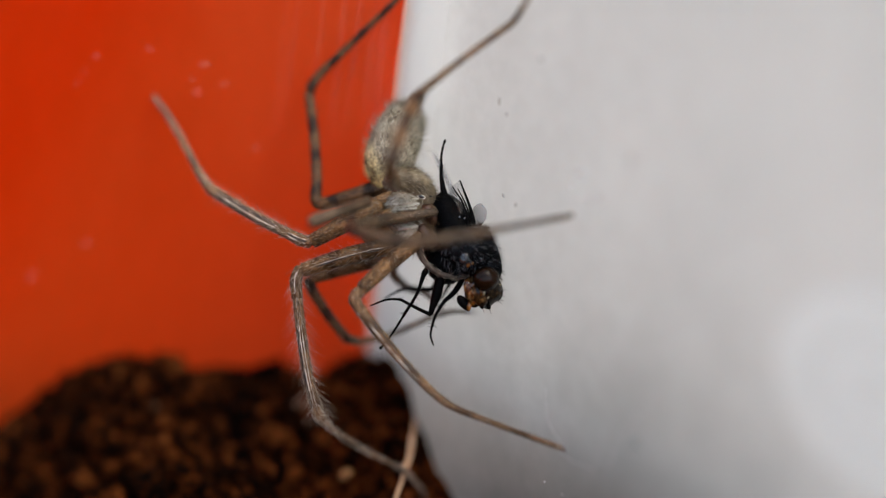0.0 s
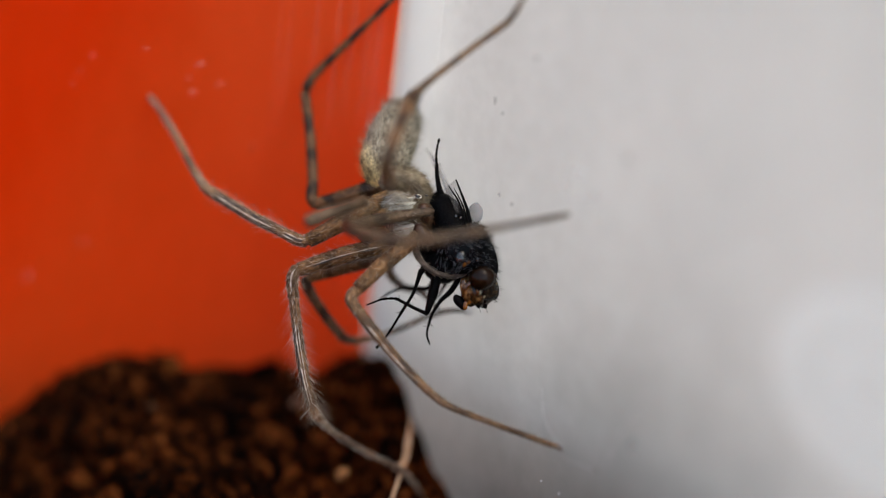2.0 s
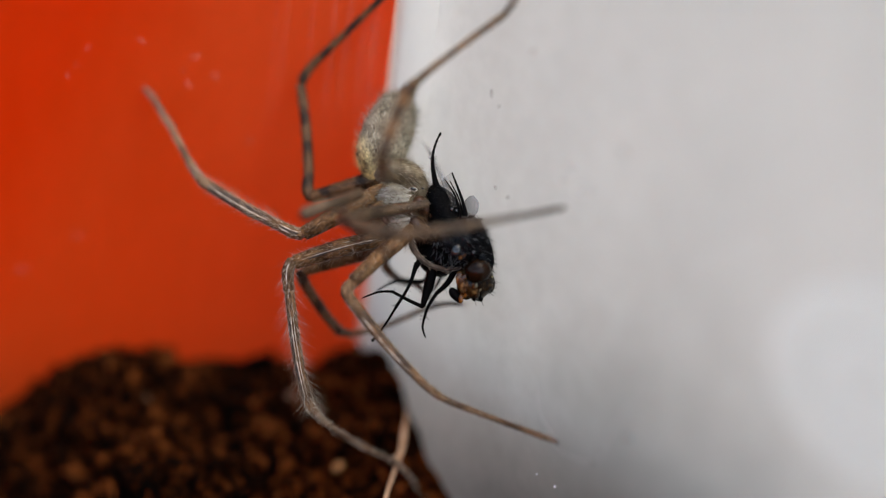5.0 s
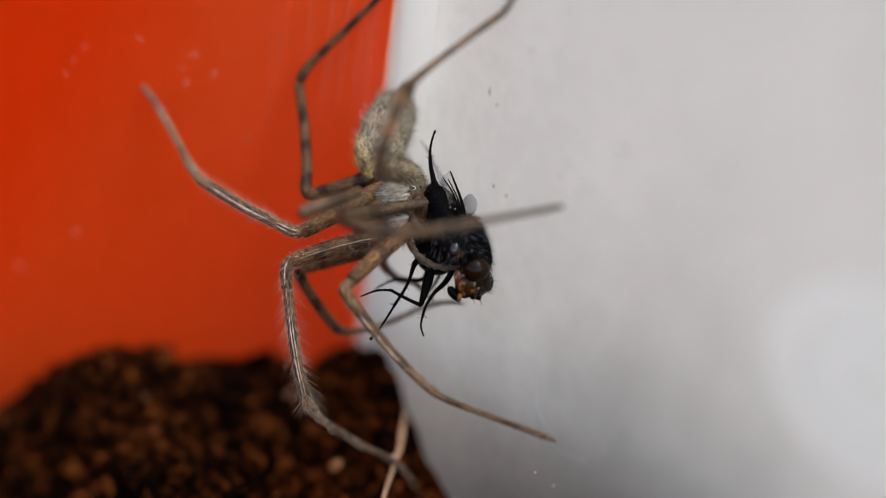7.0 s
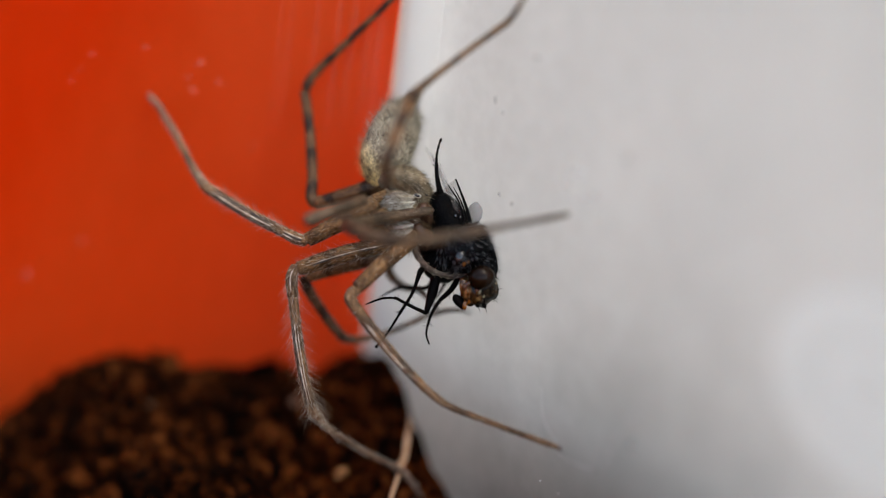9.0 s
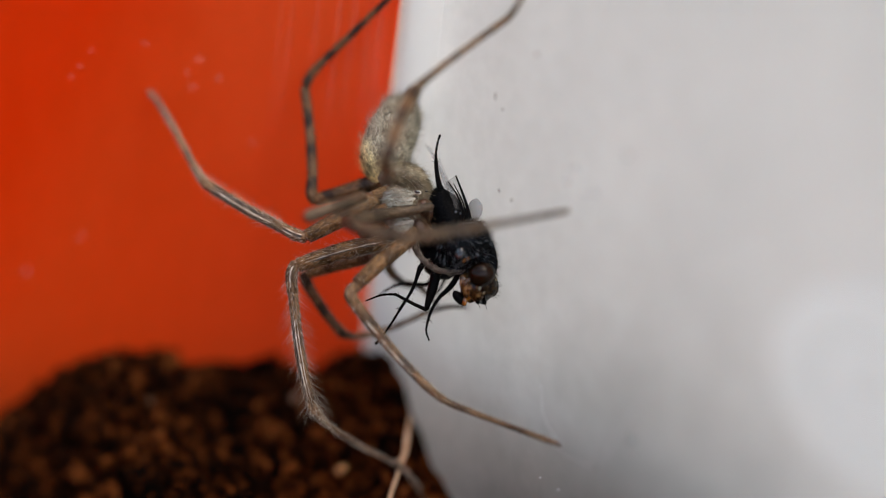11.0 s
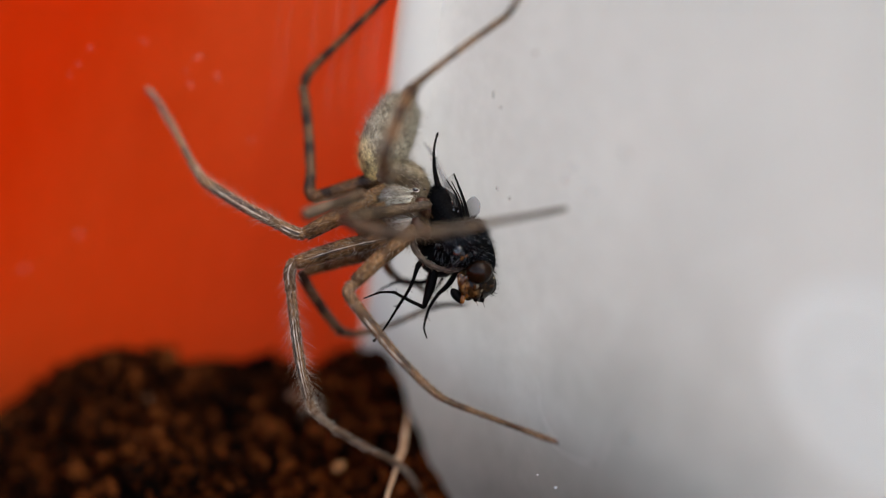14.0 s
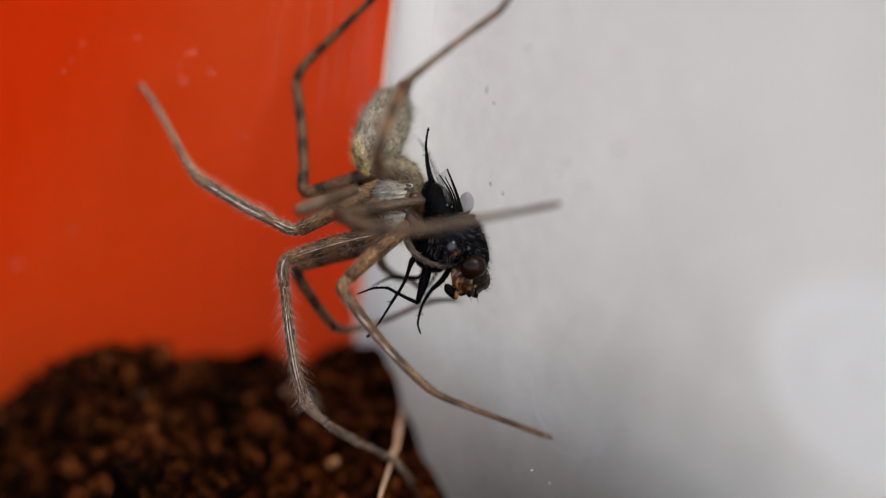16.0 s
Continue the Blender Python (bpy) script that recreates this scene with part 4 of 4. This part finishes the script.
    # leg stretched out to the orange wall
    stretched = spider_leg(sp, "pale-streaked leg stretched to the orange wall", [
        ("femur", [(-3.027, -0.30, 2.081), (-4.204, -0.60, 1.455), (-6.250, -0.20, 0.379)], [0.44, 0.46, 0.43, 0.35]),
        ("patella", [(-6.331, -0.20, 0.298), (-6.880, -0.10, 0.460), (-7.564, 0.00, 0.813)], [0.27, 0.29, 0.25]),
        ("tibia", [(-7.537, 0.00, 0.786), (-9.373, 0.50, 1.744), (-11.315, 1.30, 2.911)], [0.25, 0.27, 0.26, 0.25]),
        ("metatarsus", [(-11.343, 1.30, 2.939), (-11.923, 1.80, 3.754), (-12.851, 2.60, 5.369), (-13.473, 3.10, 6.345)], [0.22, 0.17, 0.14, 0.125]),
        ("tarsus", [(-13.473, 3.10, 6.345), (-13.918, 3.50, 6.987), (-14.409, 3.80, 7.570)], [0.13, 0.125, 0.10])],
        300, (0.26, 0.28, 0.44, 0.22, 0.12), 460,
        stripes=((2, -0.15, 0.042, False, 0.3), (2, 0.40, 0.09, True, 0.6), (2, -0.62, 0.05, True, 0.6), (1, 0.25, 0.035, False, 0.6), (1, -0.35, 0.035, False, 0.6), (1, -0.05, 0.06, True, 0.6)))
    knee = [(-3.486, -2.60, 2.218), (-4.742, -3.90, 1.720), (-5.708, -4.30, 1.349), (-6.065, -4.40, 1.192)]
    part("knee", tube(knee, [0.26, 0.32, 0.35, 0.30], 14, 18, 0.9, 0.06, 390, start=1.2), LEG_GREY, stretched, "out-turned grey knee", knee[0])
    # leg bent back and reaching towards the viewer
    spider_leg(sp, "leg bent back and reaching forward over the fly", [
        ("femur", [(-0.321, -1.10, 1.770), (-2.241, -1.60, 1.441), (-4.243, -3.40, 1.074)], [0.20, 0.27, 0.30, 0.28]),
        ("patella", [(-4.295, -3.40, 1.022), (-3.725, -4.60, 0.749), (-2.969, -5.60, 0.538)], [0.30, 0.32, 0.29]),
        ("tibia", [(-2.969, -5.60, 0.538), (-1.753, -6.30, 0.330), (-0.228, -6.70, 0.405), (1.675, -6.40, 0.736)], [0.29, 0.28, 0.25, 0.21]),
        ("metatarsus", [(1.675, -6.40, 0.736), (3.080, -6.10, 0.993), (4.632, -5.60, 1.280)], [0.18, 0.15, 0.13]),
        ("tarsus", [(4.632, -5.60, 1.280), (5.278, -5.50, 1.409), (5.902, -5.35, 1.540)], [0.14, 0.14, 0.10])],
        400, (0.2, 0.2, 0.2, 0.14, 0.1), 50, (LEG_GREY,) * 5)
    # leg hanging down with long hair
    spider_leg(sp, "leg hanging down with long pale fringe", [
        ("femur", [(-2.056, -0.20, 0.244), (-4.442, -0.10, -0.298), (-6.724, 0.00, -1.003)], [0.39, 0.43, 0.42, 0.34]),
        ("patella", [(-6.832, 0.00, -0.895), (-7.049, 0.00, -1.491), (-6.995, 0.00, -2.359)], [0.27, 0.30, 0.27]),
        ("tibia", [(-6.995, 0.00, -2.277), (-6.724, 0.00, -4.582), (-6.405, 0.10, -6.486), (-6.004, 0.20, -7.987)], [0.24, 0.25, 0.25, 0.24, 0.24]),
        ("metatarsus", [(-6.031, 0.20, -7.932), (-5.291, 0.60, -8.755), (-3.691, 1.60, -9.889), (-1.893, 2.70, -10.887)], [0.21, 0.14, 0.115, 0.11]),
        ("tarsus", [(-1.893, 2.70, -10.887), (-1.290, 3.40, -11.634), (-0.567, 4.50, -12.891)], [0.11, 0.10, 0.06])],
        500, (0.34, 0.5, 0.74, 0.24, 0.12), 420,
        stripes=((2, 0.25, 0.030, False, 0.7), (2, -0.25, 0.020, False, 0.9), (2, 0.62, 0.06, True, 0.7), (1, 0.2, 0.03, False, 0.7), (0, 0.02, 0.015, False, 1.4), (0, -0.16, 0.045, True, 1.4)))
    # leg behind it, curving to the white wall; body shade put into darker colours
    spider_leg(sp, "leg curving behind the fly to the white wall", [
        ("femur", [(-2.138, 1.10, -0.302), (-4.229, 1.30, -0.796), (-6.391, 1.60, -1.405)], [0.36, 0.38, 0.36, 0.30]),
        ("patella", [(-6.583, 1.60, -1.460), (-6.403, 1.80, -1.960), (-6.133, 1.90, -2.459)], [0.26, 0.27, 0.24]),
        ("tibia", [(-6.161, 1.90, -2.404), (-5.431, 2.20, -3.519), (-4.669, 2.50, -4.474)], [0.24, 0.24, 0.22]),
        ("metatarsus", [(-4.725, 2.50, -4.418), (-4.022, 3.00, -4.552), (-2.350, 3.20, -4.141), (-0.669, 2.80, -3.400)], [0.22, 0.16, 0.13, 0.12]),
        ("tarsus", [(-0.669, 2.80, -3.400), (0.443, 2.30, -3.079), (1.762, 1.50, -3.082)], [0.11, 0.10, 0.06])],
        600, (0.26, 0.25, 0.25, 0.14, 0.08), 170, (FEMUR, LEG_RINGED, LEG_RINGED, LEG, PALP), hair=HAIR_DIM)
    # leg reaching down to the white wall
    spider_leg(sp, "long leg reaching down the white wall", [
        ("femur", [(-1.235, -1.00, 0.349), (-2.513, -1.40, -0.642), (-3.834, -1.80, -1.890)], [0.34, 0.40, 0.38, 0.33]),
        ("patella", [(-3.887, -1.80, -1.944), (-4.149, -1.90, -2.367), (-3.830, -1.90, -2.952)], [0.29, 0.31, 0.27]),
        ("tibia", [(-3.857, -1.90, -2.899), (-2.979, -1.90, -4.016), (-1.915, -1.90, -5.293), (-0.585, -1.90, -6.676)], [0.28, 0.26, 0.23, 0.20]),
        ("metatarsus", [(-0.612, -1.90, -6.649), (0.426, -1.90, -7.420), (2.283, -2.10, -8.149), (4.132, -2.30, -8.821)], [0.20, 0.17, 0.14, 0.13]),
        ("tarsus", [(4.132, -2.30, -8.821), (4.917, -2.50, -9.093), (5.804, -2.70, -9.391)], [0.13, 0.14, 0.10])],
        700, (0.26, 0.24, 0.26, 0.16, 0.1), 200, stripes=((2, 0.30, 0.035, False, 0.9), (2, -0.55, 0.06, True, 0.9)))
    # leg folded behind the fly's feet; its shade is put into darker cuticle
    spider_leg(sp, "leg folded behind the fly", [
        ("femur", [(-1.873, 1.60, 0.578), (-2.268, 2.00, -0.194), (-2.554, 2.40, -0.916)], [0.32, 0.34, 0.28]),
        ("patella", [(-2.554, 2.40, -0.916), (-2.390, 2.50, -1.306), (-2.170, 2.60, -1.586)], [0.22, 0.22, 0.19]),
        ("tibia", [(-2.170, 2.60, -1.586), (-1.721, 2.40, -1.916), (-1.052, 2.10, -2.021)], [0.19, 0.18, 0.15]),
        ("metatarsus", [(-1.052, 2.10, -2.021), (-0.774, 2.00, -2.240), (-0.442, 1.90, -2.569)], [0.14, 0.12, 0.10]),
        ("tarsus", [(-0.442, 1.90, -2.569), (-0.276, 1.90, -2.735), (-0.055, 1.90, -2.956)], [0.09, 0.08, 0.05])],
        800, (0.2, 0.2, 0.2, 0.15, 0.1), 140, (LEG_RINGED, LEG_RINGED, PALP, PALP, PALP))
    return sp


spider()


# ---- the fly ----
def spines(points, count, length, seed, thick=0.014, lean=0.5, radius=0.07):
    s = Shell()
    coat_of_hair(s, points, [radius, radius], count, length, lean, thick, seed, bend=0.2)
    return s


def fly_leg(owner, pieces, seed, label=""):
    root = None
    for i, (name, pts, rad) in enumerate(pieces):
        if name == "tarsus":      # five short joints, thicker at their ends
            rad = [np.interp(k / 15, np.linspace(0, 1, len(rad)), rad) * (1.15 if k % 3 == 0 else 0.82) for k in range(16)]
        ob = part("leg" if i == 0 else name, tube(pts, rad, 9, 30 if name == "tarsus" else 16, 1, 0.06, seed + i), FLY_LEG, root or owner, label if i == 0 else "", pts[0])
        root = root or ob
        part("spine" if i == 0 else name + "_spine", spines(pts, 16 if i else 24, 0.20 if i else 0.24, seed + 30 + i), FLY_LEG, root if i else root) if name != "tarsus" else None
    return root


def fly():
    fl = thing("fly", (1.141, 0.20, 0.136), "limp black house fly held in the spider's jaws", "fly")
    ab_pts = [(0.918, -0.40, 0.405), (0.487, -0.20, 1.218), (0.136, 0.00, 1.979), (-0.081, 0.20, 2.581)]
    ab_rad = [0.90, 0.98, 0.95, 0.86, 0.75, 0.58, 0.30]
    ab = part("abdomen", tube(ab_pts, ab_rad, 26, 28, 0.95, 0.05, 200), FLY_BLACK, fl, "black abdomen", ab_pts[1])
    part("abdomen_bristle", (lambda s: (coat_of_hair(s, ab_pts, ab_rad, 600, 0.26, 0.7, 0.0070, 201), s)[1])(Shell()), FLY_LEG, ab)
    th_pts = [(0.594, -0.40, 0.567), (1.025, -0.50, 0.135), (1.457, -0.50, -0.324), (1.780, -0.50, -0.836)]
    th_rad = [0.90, 1.24, 1.32, 1.28, 1.12, 0.80]
    th = part("thorax", tube(th_pts, th_rad, 30, 28, 0.95, 0.06, 210), FLY_THORAX, fl, "blue-black bristly thorax", th_pts[1])
    part("thorax_bristle", (lambda s: (coat_of_hair(s, th_pts, th_rad, 3200, 0.38, 0.6, 0.0068, 211), coat_of_hair(s, th_pts, th_rad, 240, 0.60, 0.8, 0.0105, 212), s)[2])(Shell()), FLY_HAIR, th)
    under = [(-0.517, 0.40, -0.381), (0.027, 0.30, -0.789), (0.761, 0.30, -1.169)]
    part("breast", tube(under, [0.6, 0.85, 0.85, 0.6], 20, 16, 1, 0.08, 215), FLY_BLACK, fl)
    base = [(-0.381, 0.50, 1.526), (-0.245, 0.50, 0.436), (0.163, 0.40, -0.463)]
    part("belly", tube(base, [0.55, 0.85, 0.95, 0.7], 20, 16, 1, 0.08, 216), FLY_BLACK, fl)
    sh_pts = [(1.55, -0.35, 0.55), (2.05, -0.35, -0.20), (2.22, -0.40, -0.95), (2.10, -0.45, -1.45)]
    sh_rad = [0.45, 0.66, 0.68, 0.50]
    sho = part("shoulder", tube(sh_pts, sh_rad, 24, 22, 0.95, 0.08, 217), FLY_THORAX, fl, "bristly black shoulder", sh_pts[1])
    part("shoulder_bristle", (lambda s: (coat_of_hair(s, sh_pts, sh_rad, 1300, 0.34, 0.6, 0.0068, 218), s)[1])(Shell()), FLY_HAIR, sho)
    # shining plates on the side of the thorax
    for c, r in (((1.010, -1.62, -0.400), 0.27), ((1.682, -1.50, -0.160), 0.13), ((1.98, -1.20, 0.12), 0.09), ((2.16, -1.00, -0.32), 0.09), ((1.80, -1.46, -0.52), 0.09),
                 ((0.80, -1.10, 1.52), 0.06), ((1.02, -1.12, 1.44), 0.05)):
        part("side_plate", egg(c, (0.3, 0.15, 1), r * 1.3, r, 0.55, 0, 0.1, 220, 14, 10), FLY_SHINE, th, "shiny plate")
    for c, r in (((1.200, -1.62, -0.774), 0.075), ((1.386, -1.68, -0.666), 0.05)):
        part("spiracle", egg(c, (0.6, 0.1, 1), r * 1.5, r, 0.6, 0, 0.2, 225, 12, 8), AMBER, th, "amber patch")
    # head
    hd_pts = [(1.458, -0.40, -1.323), (1.834, -0.50, -1.807), (1.996, -0.50, -2.293), (2.050, -0.50, -2.617)]
    hd = part("head", tube(hd_pts, [0.60, 0.88, 0.92, 0.80, 0.45], 24, 20, 1, 0.06, 230), FLY_HEAD, fl, "brown head with amber face", (1.834, -0.50, -1.807))
    part("compound_eye", egg((2.030, -1.38, -1.420), (1, 0, 0.35), 0.64, 0.58, 0.8, 0.1, 0.01, 1, 26, 22), FLY_EYE, hd, "red-brown compound eye")
    part("compound_eye", egg((2.50, -0.50, -1.930), (-0.15, 0.2, 1), 0.58, 0.36, 1.0, 0, 0.01, 2, 20, 18), FLY_HEAD, hd, "dark compound eye")
    part("cheek", egg((1.260, -1.15, -1.956), (0.35, 0, -1), 0.55, 0.27, 0.8, 0, 0.12, 231, 16, 14), TAN_FACE, hd, "tan cheek")
    part("face", egg((1.74, -1.06, -2.10), (0.35, 0, -1), 0.64, 0.44, 0.8, 0.1, 0.14, 235, 20, 18), FLY_FACE, hd, "glossy golden-brown face")
    part("proboscis", egg((0.993, -0.98, -2.577), (0.62, 0, -0.8), 0.46, 0.24, 0.8, 0, 0.15, 232, 16, 14), FLY_LEG, hd, "black mouthparts")
    part("mouth_edge", egg((1.233, -1.10, -2.735), (0.2, 0, 1), 0.22, 0.11, 0.8, 0, 0.15, 233, 12, 10), AMBER, hd, "amber mouth edge")
    part("tan_stripe", tube([(1.657, -1.42, -1.577), (1.336, -1.42, -1.737), (1.203, -1.36, -2.166), (1.339, -1.22, -2.544)], [0.05, 0.13, 0.13, 0.05], 10, 16, 1, 0.2, 237), TAN_FACE, hd, "tan stripe under the eye")
    part("lower_face", egg((1.452, -0.85, -2.446), (0.5, 0, -1), 0.36, 0.30, 0.9, 0, 0.15, 238, 16, 14), AMBER, hd)
    part("cheek_ridge", tube([(1.711, -1.38, -1.738), (1.818, -1.38, -2.059), (1.713, -1.25, -2.436)], [0.03, 0.09, 0.04], 8, 12, 1, 0.2, 239), AMBER, hd)
    # Glints on the face, painted as small cream spots.
    for c, way, long in (((2.272, -1.40, -1.84), (1, 0, 0.5), 0.13), ((1.950, -1.40, -2.05), (0.2, 0, 1), 0.15), ((2.688, -0.85, -1.72), (1, 0, 0.8), 0.12), ((2.50, -1.12, -1.93), (1, 0, -0.3), 0.08), ((2.14, -1.30, -2.28), (0.4, 0, 1), 0.10)):
        part("face_glint", egg(c, way, long, 0.42 * long, 0.6, 0, 0.2, 240, 12, 10), GLINT, hd, "small cream spot painted for a glint")
    part("face_plate", egg((1.664, -1.00, -2.550), (0.75, 0, 0.5), 0.34, 0.17, 0.7, 0, 0.15, 234, 14, 12), FLY_HEAD, hd)
    for k, p in enumerate(((2.149, -0.90, -2.687), (1.824, -1.05, -2.656))):
        part("antenna", tube([p, np.array(p) + (0.05, -0.05, -0.16)], [0.10, 0.12, 0.07], 10, 8), FLY_LEG, hd)
        part("arista", tube([np.array(p) + (0.05, -0.05, -0.1), np.array(p) + (0.14, -0.1, -0.40)], [0.018, 0.008], 5, 6), FLY_LEG, hd)
    part("head_bristle", (lambda s: (coat_of_hair(s, hd_pts, [0.55, 0.9, 0.98, 0.86, 0.5], 130, 0.30, 0.6, 0.011, 236), s)[1])(Shell()), FLY_LEG, hd)

    # wings, crumpled behind the body
    def blade(outline_a, outline_b, thick=0.012, n=14):
        p, q = spline(outline_a, n), spline(outline_b, n)
        off = np.array((0, thick, 0))
        v, f = [], []
        cols = 5
        for s in (-1, 1):
            for i in range(n):
                for k in range(cols):
                    t = k / (cols - 1)
                    v.append(p[i] * (1 - t) + q[i] * t + off * s + np.array((0, 0.06 * math.sin(3 * t + i * 0.5), 0)))
        m = n * cols
        for i in range(n - 1):
            for k in range(cols - 1):
                a = i * cols + k
                f.append((a, a + 1, a + cols + 1, a + cols))
                f.append((m + a + cols, m + a + cols + 1, m + a + 1, m + a))
        return Shell().add(v, f)

    w1 = part("wing", blade([(1.505, -0.90, 1.048), (1.267, -0.60, 1.967), (0.973, -0.30, 2.784), (0.813, -0.10, 3.250)], [(0.913, -1.00, 1.154), (0.646, -0.70, 2.073), (0.324, -0.30, 2.838), (0.758, -0.10, 3.277)]), WING_DARK, fl, "smoky folded wing", (1.343, -0.90, 1.155))
    for a, b, c, r in (((1.531, -0.95, 0.994), (1.293, -0.65, 1.966), (0.812, -0.12, 3.277), 0.075), ((1.234, -1.05, 1.100), (0.969, -0.75, 2.126), (0.460, -0.30, 2.973), 0.05), ((1.396, -1.00, 1.100), (1.131, -0.70, 2.019), (0.703, -0.30, 2.892), 0.04)):
        part("wing_vein", tube([a, b, c], [r * 1.4, r, r * 0.5], 7, 14), FLY_LEG, w1)
    w2 = part("wing", blade([(0.328, 0.90, 2.626), (-0.055, 1.20, 3.594), (-0.440, 1.50, 4.486), (-0.661, 1.60, 4.820)], [(0.766, 0.90, 2.489), (0.329, 1.20, 3.375), (-0.165, 1.50, 4.375), (-0.634, 1.60, 4.848)]), WING, fl, "clear grey wing", (0.438, 0.90, 2.626))
    part("wing_vein", tube([(0.383, 0.90, 2.626), (0.000, 1.20, 3.539), (-0.413, 1.50, 4.458)], [0.03, 0.025, 0.015], 5, 12), WING_DARK, w2)
    part("wing_lobe", blade([(1.408, -0.10, 1.327), (1.407, -0.20, 1.867), (1.620, -0.40, 2.133), (1.833, -0.60, 2.183)], [(1.834, -0.50, 1.160), (2.046, -0.70, 1.427), (2.071, -0.80, 1.856), (1.859, -0.65, 2.155)]), WING, fl, "clear rounded wing lobe", (1.517, -0.10, 1.327))

    # legs
    fly_leg(fl, [("leg", [(-0.054, 0.00, -0.786), (-0.190, -0.10, -1.733), (-0.595, -0.20, -3.112)], [0.20, 0.26, 0.24, 0.12]),
                 ("tibia", [(-0.595, -0.20, -3.139), (-1.245, -0.20, -2.841), (-2.056, -0.20, -2.408)], [0.10, 0.085, 0.075]),
                 ("tarsus", [(-2.056, -0.20, -2.408), (-2.706, -0.20, -2.435), (-3.463, -0.20, -2.706)], [0.07, 0.06, 0.04])], 300, "bent black fore leg")
    fly_leg(fl, [("leg", [(-0.217, 0.00, -0.244), (-0.595, -0.20, -0.731), (-0.918, -0.40, -1.215)], [0.16, 0.15, 0.14]),
                 ("tibia", [(-0.864, -0.40, -1.053), (-1.241, -0.50, -2.131), (-1.834, -0.50, -3.102)], [0.13, 0.085, 0.075, 0.075]),
                 ("tarsus", [(-1.834, -0.50, -3.102), (-2.266, -0.50, -3.804), (-2.641, -0.60, -4.339), (-2.988, -0.70, -4.738)], [0.07, 0.06, 0.05, 0.08])], 310, "straight spiny black leg")
    fly_leg(fl, [("leg", [(1.030, 0.00, -1.274), (0.596, 0.00, -2.006), (0.054, 0.00, -2.521)], [0.16, 0.14, 0.10]),
                 ("tibia", [(0.054, 0.00, -2.521), (-0.325, 0.00, -3.118), (-0.542, 0.00, -3.769)], [0.09, 0.075, 0.065]),
                 ("tarsus", [(-0.542, 0.00, -3.769), (-0.596, 0.00, -4.175), (-0.461, 0.00, -4.609)], [0.06, 0.055, 0.04])], 320, "thin curved black leg")
    fly_leg(fl, [("leg", [(-0.055, 1.00, -1.068), (-0.493, 1.00, -1.889), (-1.068, 1.00, -1.944)], [0.12, 0.11, 0.09]),
                 ("tibia", [(-1.068, 1.00, -1.944), (-1.699, 1.10, -1.919), (-2.193, 1.10, -2.056)], [0.08, 0.07, 0.06]),
                 ("tarsus", [(-2.193, 1.10, -2.056), (-2.577, 1.10, -2.248), (-2.905, 1.10, -2.494)], [0.055, 0.05, 0.03])], 330, "thin grey-black leg")
    fly_leg(fl, [("leg", [(1.304, 0.20, 0.027), (0.930, 0.90, -0.903), (0.330, 1.30, -1.620)], [0.14, 0.13, 0.10]),
                 ("tibia", [(0.330, 1.30, -1.620), (0.055, 1.30, -2.170), (-0.220, 1.30, -2.499)], [0.09, 0.07, 0.06]),
                 ("tarsus", [(-0.220, 1.30, -2.499), (-0.384, 1.30, -2.719), (-0.604, 1.30, -2.884)], [0.05, 0.045, 0.03])], 340, "black leg tucked behind the body")
    # the twitching hind leg
    hind = part("leg", tube([(0.081, 0.00, 2.603), (0.000, 0.00, 2.901), (-0.081, 0.00, 3.497), (-0.081, 0.00, 4.013)], [0.17, 0.14, 0.10, 0.085], 10, 16, 1, 0.05, 350), FLY_LEG, fl, "raised black hind leg", (0.000, 0.00, 2.901))
    part("spine", spines([(-0.054, 0.00, 3.281), (-0.081, 0.00, 4.013)], 16, 0.16, 351), FLY_LEG, hind)
    foot = part("tarsus", tube([(-0.081, 0.00, 4.013), (-0.081, 0.00, 4.446), (0.000, 0.00, 4.907), (0.108, 0.00, 5.260)], [0.085, 0.06, 0.075, 0.05, 0.068, 0.045, 0.062, 0.042, 0.05, 0.07, 0.03], 9, 30, 1, 0.08, 352), FLY_LEG, hind, "jointed foot", (-0.081, 0.00, 4.013))
    return hind, foot


hind_leg, hind_foot = fly()


# ---- what moves ----
def motions():
    """The fly's hind leg twitches; its foot curls. Degrees of clockwise lean for leg and foot."""
    rows = [(0.0, 0, 0), (2.6, -2, -1), (3.0, -3, -2), (3.1, -11, -7), (3.2, 0, 1), (3.3, 2, 3), (3.4, -8, -5), (3.5, -5, -3),
            (3.6, 7, 15), (3.7, 8, 16), (3.8, 10, 18), (3.9, 11, 18), (4.0, 11, 18), (4.1, 5, 19), (4.2, 2.5, 20),
            (4.6, 0, 16), (5.2, -3, 11), (6.3, -5, 8), (7.0, -4, 7), (9.0, -2, 4), (11.5, -3, 3), (13.5, -3, 3), (16.0, -5, 1)]
    at_leg, at_foot = hind_leg.location.copy(), hind_foot.location.copy()
    walk(hind_leg, [(t, pose(*at_leg, 0, a, 0)) for t, a, b in rows])
    walk(hind_foot, [(t, pose(*at_foot, 0, b, 0)) for t, a, b in rows])


motions()
